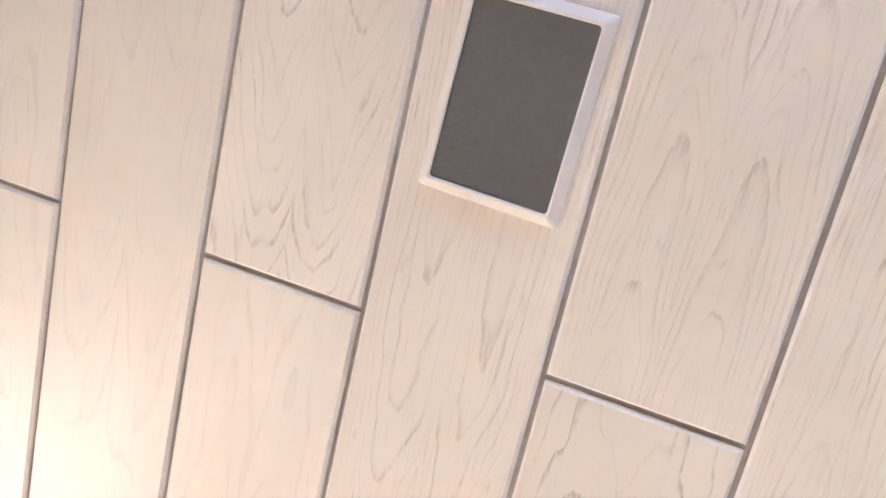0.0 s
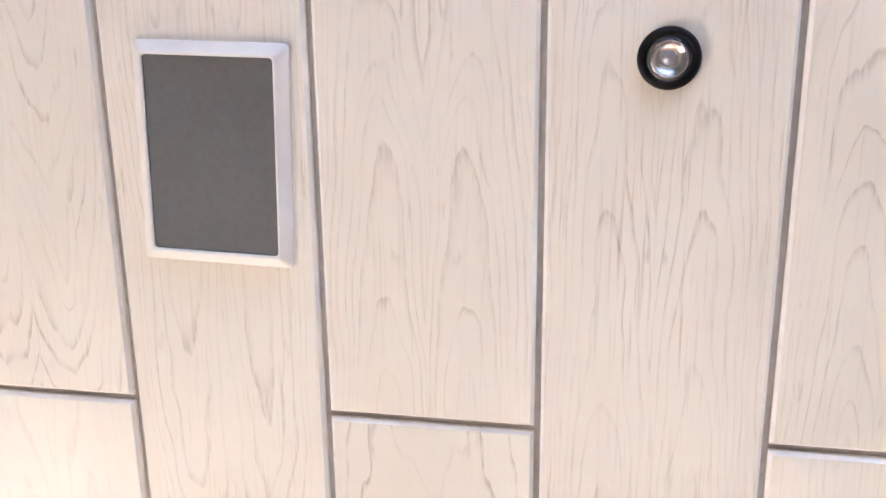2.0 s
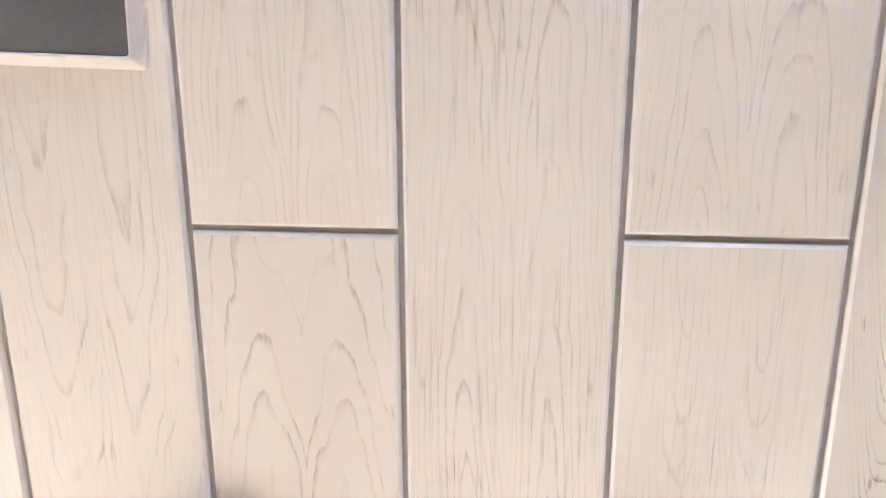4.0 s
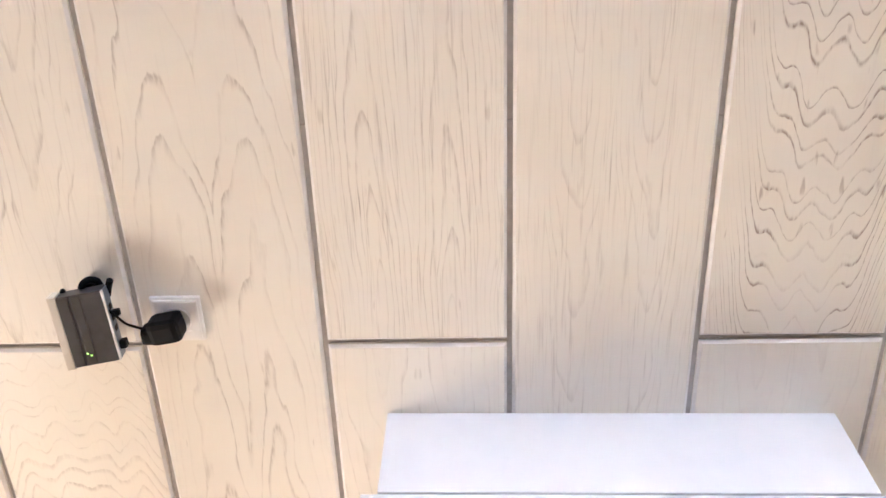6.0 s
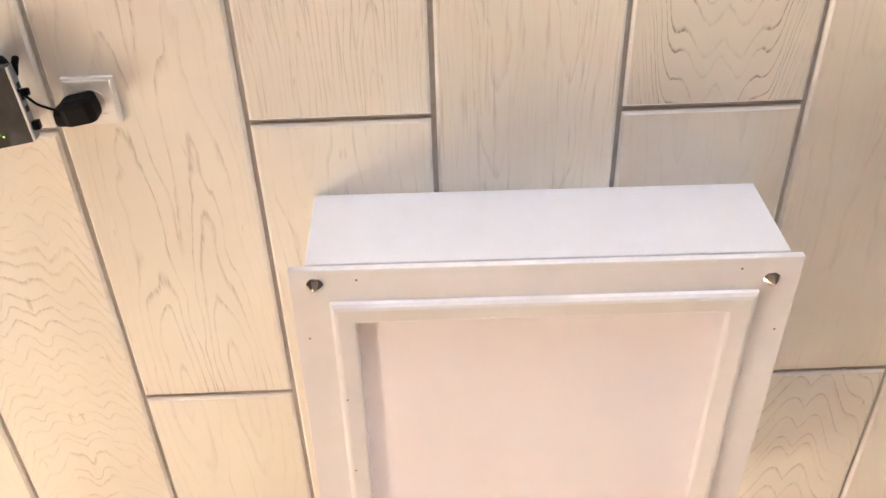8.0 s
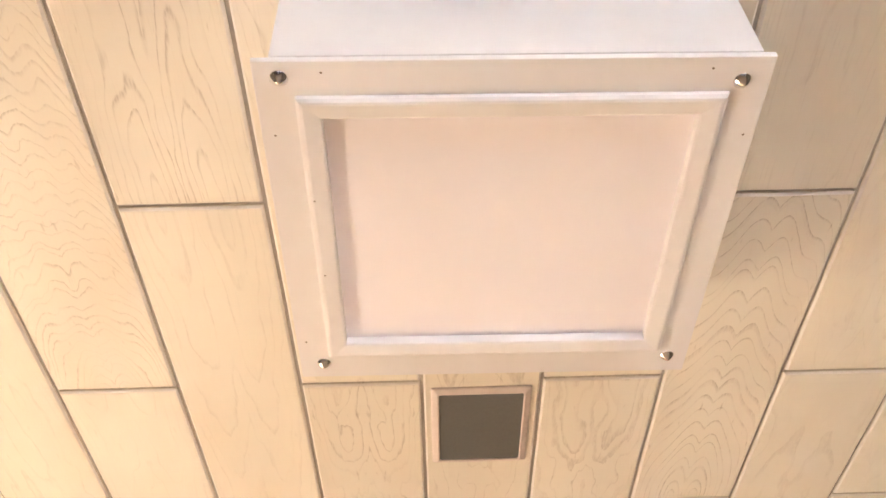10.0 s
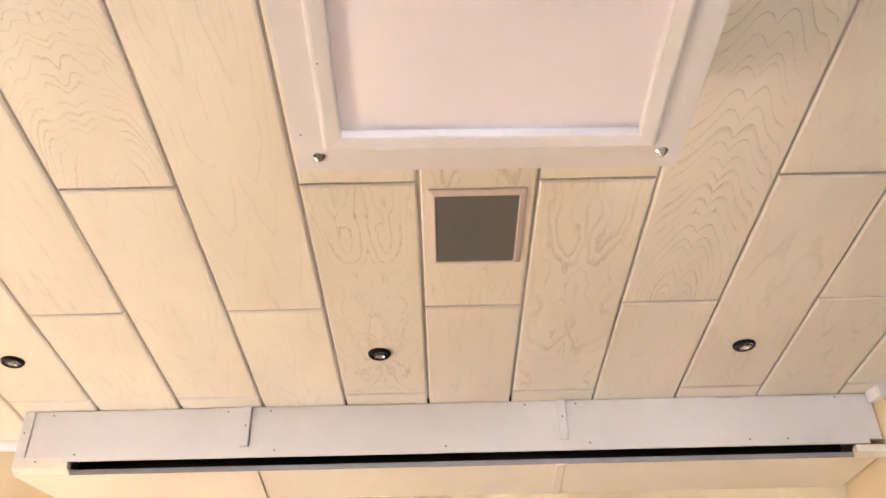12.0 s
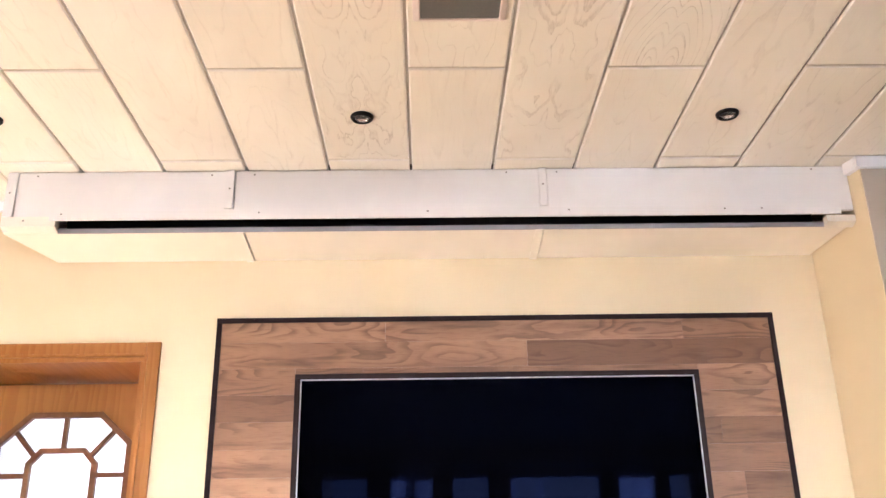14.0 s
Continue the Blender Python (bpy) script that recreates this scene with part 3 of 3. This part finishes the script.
def hall_door():
    door = tagged(new("door_1"), "closed honey oak door with an octagonal frosted glazing", "door", kind="structure")
    x0, x1, top = DOOR
    # architrave on the room side and the deep lining
    for a, b, c, d in ((x1, x1 + 0.052, 0, top + 0.055), (x0 - 0.052, x0, 0, top + 0.055)):
        part("architrave", block(a, b, FRONT - 0.016, FRONT - 0.001, c, d, bevel=0.004), OAK, door)
    part("architrave", block(x0 + 0.001, x1 - 0.001, FRONT - 0.0155, FRONT - 0.001, top, top + 0.0545, bevel=0.004), OAK, door)
    part("architrave_bead", block(x0 + 0.004, x1 - 0.004, FRONT - 0.021, FRONT - 0.014, top + 0.001, top + 0.012, bevel=0.003), OAK, door)
    part("architrave_bead", block(x1 - 0.004, x1 + 0.008, FRONT - 0.021, FRONT - 0.014, 0, top + 0.012, bevel=0.003), OAK, door)
    part("lining", block(x0 + 0.0, x1 - 0.0, FRONT - 0.012, FRONT + 0.345, top - 0.018, top - 0.001), OAK, door)
    part("lining", block(x1 - 0.018, x1 - 0.001, FRONT - 0.0125, FRONT + 0.345, 0, top - 0.019), OAK, door)
    part("lining", block(x0 + 0.001, x0 + 0.018, FRONT - 0.0125, FRONT + 0.345, 0, top - 0.019), OAK, door)
    # leaf with an octagonal opening
    y, cx = FRONT + 0.315, -0.763
    out = [(-0.257, 0.90), (-0.257, 1.752), (-0.135, 1.865), (0.135, 1.865), (0.257, 1.752), (0.257, 0.90), (0.135, 0.79), (-0.135, 0.79)]
    out = [(cx + a, b) for a, b in out]
    edge = [(x0 + 0.02, 0.90), (x0 + 0.02, 1.752), (x0 + 0.02, 1.99), (x1 - 0.02, 1.99), (x1 - 0.02, 1.752), (x1 - 0.02, 0.90), (x1 - 0.02, 0.005), (x0 + 0.02, 0.005)]
    bm = bmesh.new()
    for depth in (y, y + 0.04):
        a, b = [bm.verts.new((p, depth, q)) for p, q in edge], [bm.verts.new((p, depth, q)) for p, q in out]
        for i in range(8):
            j = (i + 1) % 8
            bm.faces.new((a[i], a[j], b[j], b[i]))
    bm.verts.ensure_lookup_table()
    for i in range(8):
        j = (i + 1) % 8
        bm.faces.new((bm.verts[8 + i], bm.verts[8 + j], bm.verts[24 + j], bm.verts[24 + i]))
    bmesh.ops.recalc_face_normals(bm, faces=bm.faces)
    leaf = part("leaf", bm, OAK, door)
    part("glass", prism(out, "y", y + 0.018, y + 0.024), FROST, leaf, "frosted white glass")
    for i in range(8):
        p, q = out[i], out[(i + 1) % 8]
        part("glazing_bead", bar((p[0], y + 0.002, p[1]), (q[0], y + 0.002, q[1]), 0.022, 0.026), BAR_WOOD, leaf)
    inner = [(cx + a, b) for a, b in ((-0.127, 0.95), (-0.127, 1.678), (-0.082, 1.728), (0.082, 1.728), (0.127, 1.678), (0.127, 0.95), (0.082, 0.90), (-0.082, 0.90))]
    for i in range(8):
        p, q = inner[i], inner[(i + 1) % 8]
        part("glazing_bar", bar((p[0], y + 0.006, p[1]), (q[0], y + 0.006, q[1]), 0.020, 0.024), BAR_WOOD, leaf)
    for p, q in (((0, 1.728), (0, 1.865)), ((-0.105, 1.703), (-0.196, 1.808)), ((0.105, 1.703), (0.196, 1.808)),
                 ((0.127, 1.634), (0.257, 1.634)), ((-0.127, 1.634), (-0.257, 1.634)), ((0.127, 1.05), (0.257, 1.05)), ((-0.127, 1.05), (-0.257, 1.05))):
        part("glazing_bar", bar((cx + p[0], y + 0.007, p[1]), (cx + q[0], y + 0.007, q[1]), 0.018, 0.022), BAR_WOOD, leaf)


hall_door()

# ---- television wall ----


def tv_panel():
    """Walnut cladding in staggered planks round the screen, with a dark edging."""
    x0, x1, z0, z1 = -0.120, 1.943, 0.60, 2.146
    panel = thing("tv_panel", "walnut plank wall panel with a dark brown edging", "wall panel")
    part("backing", block(x0 + 0.005, x1 - 0.005, 4.008, FRONT - 0.001, z0 + 0.005, z1 - 0.005), VOID, panel)
    e = 0.019
    part("edging", block(x0, x1, 3.986, 4.028, z1 - e, z1, bevel=0.0015), WENGE, panel)
    part("edging", block(x0, x1, 3.986, 4.028, z0, z0 + e, bevel=0.0015), WENGE, panel)
    part("edging", block(x0, x0 + e, 3.9865, 4.028, z0 + e, z1 - e, bevel=0.0015), WENGE, panel)
    part("edging", block(x1 - e, x1, 3.9865, 4.028, z0 + e, z1 - e, bevel=0.0015), WENGE, panel)
    rows = [z1 - e, 2.050]
    while rows[-1] > z0 + e + 0.02:
        rows.append(max(z0 + e, rows[-1] - 0.0965))
    hole = (0.176, 1.640, 1.06, 1.931)
    rng = random.Random(5)
    first = {0: [0.50, 1.60], 1: [1.02], 2: [0.42], 4: [1.70], 6: [1.76]}
    for r, (hi, lo) in enumerate(zip(rows, rows[1:])):
        cuts = sorted([x0 + e, x1 - e] + first.get(r, [rng.uniform(0.3, 1.5)]))
        for a, b in zip(cuts, cuts[1:]):
            pieces = [(a, b, lo, hi)]
            if lo < hole[3] and hi > hole[2]:
                pieces = []
                if a < hole[0]:
                    pieces.append((a, min(b, hole[0]), lo, hi))
                if b > hole[1]:
                    pieces.append((max(a, hole[1]), b, lo, hi))
                if hi > hole[3]:
                    pieces.append((max(a, hole[0]), min(b, hole[1]), hole[3], hi))
                if lo < hole[2]:
                    pieces.append((max(a, hole[0]), min(b, hole[1]), lo, hole[2]))
            for p, q, s, t in pieces:
                if q - p > 0.004 and t - s > 0.004:
                    part("plank", block(p + 0.0003, q - 0.0003, 3.990, 4.008, s + 0.0003, t - 0.0003), WALNUT, panel)


tv_panel()


def television():
    tv = thing("television", "large black flat television, switched off, set in the walnut panel", "television")
    x0, x1, z0, z1 = 0.176, 1.640, 1.06, 1.931
    part("housing", block(x0, x1, 3.994, 4.007, z0, z1), BLACK, tv)
    b = 0.021
    part("bezel", block(x0, x1, 3.981, 3.9935, z1 - b, z1, bevel=0.002), WENGE, tv)
    part("bezel", block(x0, x1, 3.981, 3.9935, z0, z0 + b, bevel=0.002), WENGE, tv)
    part("bezel", block(x0, x0 + b, 3.9812, 3.9935, z0 + b, z1 - b, bevel=0.002), WENGE, tv)
    part("bezel", block(x1 - b, x1, 3.9812, 3.9935, z0 + b, z1 - b, bevel=0.002), WENGE, tv)
    c = 0.0035
    part("chrome_strip", block(x0 + b, x1 - b, 3.978, 3.9935, z1 - b - c, z1 - b, bevel=0.001), SILVER, tv)
    part("chrome_strip", block(x0 + b, x1 - b, 3.978, 3.9935, z0 + b, z0 + b + c, bevel=0.001), SILVER, tv)
    part("chrome_strip", block(x0 + b, x0 + b + c, 3.9782, 3.9935, z0 + b + c, z1 - b - c, bevel=0.001), SILVER, tv)
    part("chrome_strip", block(x1 - b - c, x1 - b, 3.9782, 3.9935, z0 + b + c, z1 - b - c, bevel=0.001), SILVER, tv)
    part("screen", block(x0 + b + c, x1 - b - c, 3.984, 3.9932, z0 + b + c, z1 - b - c), SCREEN, tv, "glossy black screen")


television()

# ---- boxed duct along the wall ----


def screw(x, y, z, parent, axis="z"):
    bm = lathe(bmesh.new(), [(0.0, -0.0022), (0.0026, -0.0016), (0.0034, 0.0), (0.0034, 0.001)], n=10)
    if axis == "y":
        bmesh.ops.transform(bm, matrix=pose(0, 0, 0, -90), verts=bm.verts)
    bmesh.ops.translate(bm, vec=(x, y, z), verts=bm.verts)
    part("screw", bm, SCREW, parent)


def duct():
    d = thing("boxed_duct", "white boxed duct with a long black air slot under the ceiling", "duct")
    xl, xr, yf = -0.860, 2.208, 3.760
    for a, b in ((-0.821, -0.0420), (-0.0375, 1.0930), (1.0975, xr)):
        part("front_board", block(a, b, yf, yf + 0.016, 2.462, CEIL - 0.003, bevel=0.001), MATT_WHITE, d)
    part("lower_strip", block(-0.690, xr - 0.05, yf - 0.008, yf - 0.0004, 2.4440, 2.4830, bevel=0.0015), MATT_WHITE, d)
    for a, b in ((-0.069, -0.041), (1.066, 1.094)):
        part("cover_strip", block(a, b, yf - 0.012, yf - 0.0004, 2.4835, CEIL - 0.004, bevel=0.001), MATT_WHITE, d)
    part("cover_strip", block(xl, -0.824, yf - 0.005, yf + 0.014, 2.462, CEIL - 0.004, bevel=0.001), MATT_WHITE, d)
    part("end_board", prism([(xl, yf + 0.016), (xl + 0.016, yf + 0.016), (-0.742, FRONT - 0.001), (-0.758, FRONT - 0.001)], "z", 2.414, CEIL - 0.003), MATT_WHITE, d)
    # solid corners left and right of the slot
    part("corner_block", prism([(yf - 0.003, 2.4615), (yf - 0.003, 2.424), (yf + 0.03, 2.412), (yf + 0.03, 2.4615)], "x", xl, -0.668), WARM_LIT_WHITE, d)
    part("corner_block", prism([(yf - 0.003, 2.440), (yf - 0.003, 2.416), (yf + 0.03, 2.404), (yf + 0.03, 2.440)], "x", 2.104, xr), WARM_LIT_WHITE, d)
    # underside, falling a little towards the wall
    def under(a, b, lift, name, c=None, e=None):
        y0, y1 = yf + 0.030, FRONT - 0.001
        z0, z1 = 2.410 - lift, 2.388 - lift
        bm = bmesh.new()
        c, e = a if c is None else c, b if e is None else e
        lo = [bm.verts.new(p) for p in ((a, y0, z0), (b, y0, z0), (e, y1, z1), (c, y1, z1))]
        hi = [bm.verts.new(p) for p in ((a, y0, z0 + 0.014), (b, y0, z0 + 0.014), (e, y1, z1 + 0.014), (c, y1, z1 + 0.014))]
        bm.faces.new(lo), bm.faces.new(hi)
        for i in range(4):
            j = (i + 1) % 4
            bm.faces.new((lo[i], lo[j], hi[j], hi[i]))
        bmesh.ops.recalc_face_normals(bm, faces=bm.faces)
        part(name, bm, WARM_LIT_WHITE, d, "white board tinted cream as if lit from below")
    under(-0.862, -0.0305, 0.0, "bottom_board", -0.752, -0.0305)
    under(-0.0005, 1.0695, 0.0, "bottom_board")
    under(1.0825, xr - 0.016, 0.0, "bottom_board", None, NICHE_X - 0.012)
    under(-0.032, -0.005, 0.0060, "bottom_strip")
    under(1.050, 1.078, 0.0060, "bottom_strip")
    # slot: lower lip, and an inside coloured near black for its unlit depth
    part("slot_lip", block(-0.668, 2.104, yf + 0.0295, yf + 0.0335, 2.4085, 2.4270, bevel=0.001), GREY_LIP, d, "grey metal slot lip")
    part("slot_inside", prism([(yf + 0.036, 2.4265), (yf + 0.16, 2.4265), (yf + 0.16, 2.58), (yf + 0.018, 2.58), (yf + 0.018, 2.575), (yf + 0.15, 2.575), (yf + 0.15, 2.432), (yf + 0.036, 2.432)], "x", -0.69, 2.12), VOID, d, "slot interior coloured black as unlit depth")
    for x, z in ((-0.755, 2.622), (-0.125, 2.622), (0.03, 2.622), (0.95, 2.624), (1.135, 2.624), (2.08, 2.627)):
        screw(x, yf - 0.0005, z, d, "y")
    for x in (-0.648, 0.055, 0.66, 1.17, 1.735, 1.87):
        screw(x, yf - 0.0085, 2.468, d, "y")
    screw(-0.845, yf - 0.0055, 2.555, d, "y")
    screw(-0.782, yf - 0.0035, 2.446, d, "y")
    screw(-0.055, yf - 0.0125, 2.562, d, "y")
    screw(1.081, yf - 0.0125, 2.570, d, "y")


duct()

# ---- ceiling light box ----


def light_box():
    b = thing("ceiling_light_box", "white boxed ceiling light with a framed opal panel, switched off", "ceiling light", at=(0.758, 1.810, 0), turn=0.7)
    part("casing", block(-0.369, 0.379, -0.383, 0.372, 2.446, CEIL - 0.001, bevel=0.002), WHITE, b)
    z = 2.426
    part("flange", moulding((-0.393, 0.393, -0.386, 0.372), [(0.0, 2.4375), (0.0, z + 0.001), (0.001, z), (0.068, z), (0.068, 2.4375)], True), WHITE, b)
    part("moulding", moulding((-0.334, 0.334, -0.3245, 0.3015), [(0.0, z), (0.0015, z - 0.006), (0.006, z - 0.0105), (0.011, z - 0.0115), (0.0355, z - 0.008), (0.039, z - 0.006), (0.039, z + 0.0185)]), WHITE, b)
    part("opal_panel", block(-0.300, 0.300, -0.290, 0.268, z + 0.0125, z + 0.0185), DIFFUSER, b, "pinkish white opal panel")
    for x, y in ((-0.354, -0.357), (0.350, -0.343), (-0.345, 0.3275), (0.353, 0.3235)):
        bm = lathe(bmesh.new(), [(0.0, -0.013), (0.0035, -0.0115), (0.0135, -0.0015), (0.0145, 0.0), (0.0145, 0.001)], (x, y, z), 28)
        part("screw_cover", bm, CHROME, b, "pointed chrome screw cover")
    for x, y in ((-0.372, -0.25), (-0.322, -0.12), (-0.3745, 0.26), (-0.29, -0.366), (0.30, -0.366), (0.375, -0.24), (-0.320, 0.06)):
        bm = lathe(bmesh.new(), [(0.0, -0.0009), (0.0018, -0.0006), (0.0022, 0.0)], (x, y, z - (0.0108 if abs(x) < 0.334 and abs(y) < 0.31 else 0.0)), 8)
        part("pin", bm, SCREW, b)


light_box()

# ---- loudspeakers ----


def speaker(rect, inner, drop, turn, plastic, label):
    x0, x1, y0, y1 = rect
    s = thing("ceiling_speaker", label, "loudspeaker", "loudspeakers in the ceiling", at=((x0 + x1) / 2, (y0 + y1) / 2, CEIL), turn=turn)
    w, h = (x1 - x0) / 2, (y1 - y0) / 2
    f = moulding((-w, w, -h, h), [(0.0, 0.0), (0.0005, -0.004), (0.003, -0.0065), (inner - 0.0035, -drop), (inner - 0.0008, -drop + 0.0008), (inner, -drop + 0.003), (inner, -0.002), (0.0, -0.0005)], rounded=0.006)
    part("frame", f, plastic, s)
    g = block(-w + inner + 0.0002, w - inner - 0.0002, -h + inner + 0.0002, h - inner - 0.0002, -drop + 0.0035, -0.003)
    part("grille_cloth", g, CLOTH, s, "grey cloth grille")


speaker((-0.2500, -0.0310, 0.149, 0.451), 0.0185, 0.016, 1.8, SHELL, "rectangular ceiling loudspeaker, grey cloth in a white frame")
speaker((0.622, 0.876, 2.512, 2.848), 0.020, 0.012, 0.0, PINKISH_SHELL, "rectangular ceiling loudspeaker, grey cloth in a pinkish frame")

# ---- spotlights ----


def spotlight():
    s = thing("spotlight", "small round recessed spotlight with a black ring, switched off", "spotlight", "spotlights in the ceiling", at=(0.45, 0.171, CEIL))
    part("ring", lathe(bmesh.new(), [(0.0265, -0.001), (0.0275, -0.008), (0.030, -0.0105), (0.034, -0.0095), (0.0372, -0.005), (0.0378, 0.0)], n=48), BLACK, s, "glossy black ring")
    part("reflector", lathe(bmesh.new(), [(0.0, -0.0006), (0.009, -0.0008), (0.014, -0.0022), (0.020, -0.0048), (0.0262, -0.0078)], n=20), REFLECTOR, s, "satin silver reflector")
    part("lamp_core", lathe(bmesh.new(), [(0.0, -0.0062), (0.006, -0.0055), (0.0085, -0.0016)], n=24), SILVER, s)
    lens = part("lens", lathe(bmesh.new(), [(0.0, -0.0102), (0.014, -0.0098), (0.0264, -0.0086), (0.0264, -0.0080), (0.0, -0.0084)], n=48), LENS, s, "clear domed lens")
    lens.visible_shadow = False
    return s


first_spot = spotlight()
for x, y in ((-0.75, 0.171), (-0.755, 3.371), (0.447, 3.374), (1.648, 3.369)):
    copy_thing(first_spot, pose(x, y, CEIL))

# ---- receiver box, socket and plug ----


def ceiling_socket():
    s = thing("ceiling_socket", "white square wall socket fixed on the ceiling", "socket", at=(0.069, 1.228, CEIL))
    part("back_plate", block(-0.0405, 0.0405, -0.0405, 0.0405, -0.009, -0.0003, bevel=0.003), SHELL, s)
    part("cover", moulding((-0.0365, 0.0365, -0.0365, 0.0365), [(0.0, -0.0085), (0.001, -0.0105), (0.004, -0.011), (0.0150, -0.0105), (0.0155, -0.0085)]), SHELL, s)
    part("socket_well", lathe(bmesh.new(), [(0.0, -0.0095), (0.0205, -0.0095), (0.0215, -0.0128), (0.0225, -0.0095)], n=32), SHELL, s)


ceiling_socket()


def plug():
    p = thing("power_plug", "black angled power plug in the ceiling socket", "plug", at=(0.052, 1.228, CEIL - 0.0135))
    bm = block(-0.018, 0.033, -0.020, 0.020, -0.044, 0.0, bevel=0.010)
    bmesh.ops.transform(bm, matrix=pose(0, 0, 0, 0, 0, -10), verts=bm.verts)
    part("plug_body", bm, RUBBER, p)
    bm = block(-0.030, 0.004, -0.008, 0.020, -0.042, -0.012, bevel=0.007)
    part("cord_grip", bm, RUBBER, p)
    part("power_cord", tube([(-0.066, -0.050, -0.048), (-0.056, -0.036, -0.045), (-0.046, -0.022, -0.042), (-0.034, -0.009, -0.032), (-0.024, -0.002, -0.027)], 0.0021), RUBBER, p)


plug()


def receiver():
    """A slim metal receiver box hung under the ceiling on two black clips."""
    r = thing("receiver_box", "small dark metal receiver box hung under the ceiling", "receiver")
    r.matrix_world = pose(-0.050, 1.203, 2.562, -9, -9, -6)
    w, l, h = 0.042, 0.058, 0.032
    body = part("body", block(-w + 0.013, w - 0.004, -l, l, 0.0, h, bevel=0.0015), STEEL, r)
    part("rib", block(-w + 0.0135, -0.012, -l + 0.001, l - 0.001, -0.0018, 0.001, bevel=0.0008), BRONZE, body)
    part("rib", block(-0.007, 0.006, -l + 0.001, l - 0.001, -0.0014, 0.001, bevel=0.0006), BRONZE, body)
    part("side_cheek", block(-w, -w + 0.0128, -l - 0.002, l + 0.002, -0.001, h - 0.001, bevel=0.0015), CHEEK, r, "pale satin side cheek")
    part("chrome_edge", block(w - 0.0038, w - 0.0005, -l, l, -0.001, 0.004, bevel=0.0008), SHELL, r, "bright edge strip")
    part("port_plate", block(w - 0.0035, w - 0.001, -l + 0.001, l - 0.001, 0.0045, h - 0.002), PORTS, r)
    for y in (-0.03, -0.012, 0.006):
        part("vent_slit", block(w - 0.0012, w - 0.0002, y, y + 0.009, 0.012, 0.024), BLACK, r)
    part("cable_socket", block(w - 0.001, w + 0.010, 0.030, 0.044, 0.008, 0.024, bevel=0.003), RUBBER, r)
    part("cable_socket", block(w - 0.001, w + 0.012, -0.020, -0.009, 0.010, 0.022, bevel=0.003), RUBBER, r)
    for y in (-l - 0.004, l - 0.026):
        part("clip", block(-0.004, 0.018, y, y + 0.022, h - 0.002, CEIL - 2.562 - 0.0005, bevel=0.004), RUBBER, r)
    part("cable_loop", tube([(0.004, -l + 0.006, 0.030), (0.006, -l - 0.006, 0.028), (0.016, -l - 0.011, 0.030), (0.026, -l - 0.006, 0.036), (0.028, -l + 0.010, 0.044)], 0.0055), RUBBER, r)
    part("aerial_stub", tube([(0.036, -l + 0.020, 0.036), (0.042, -l + 0.006, 0.032), (0.049, -l - 0.006, 0.026)], 0.0055), RUBBER, r)
    part("foot", lathe(bmesh.new(), [(0.0, -0.004), (0.004, -0.003), (0.0045, 0.0)], (-w + 0.018, -l - 0.002, h - 0.006), 12), RUBBER, r)
    for x, y in ((-0.006, 0.036), (-0.001, 0.040)):
        part("indicator", block(x, x + 0.0022, y, y + 0.0022, -0.0022, -0.001), LED, r, "green indicator light")


receiver()
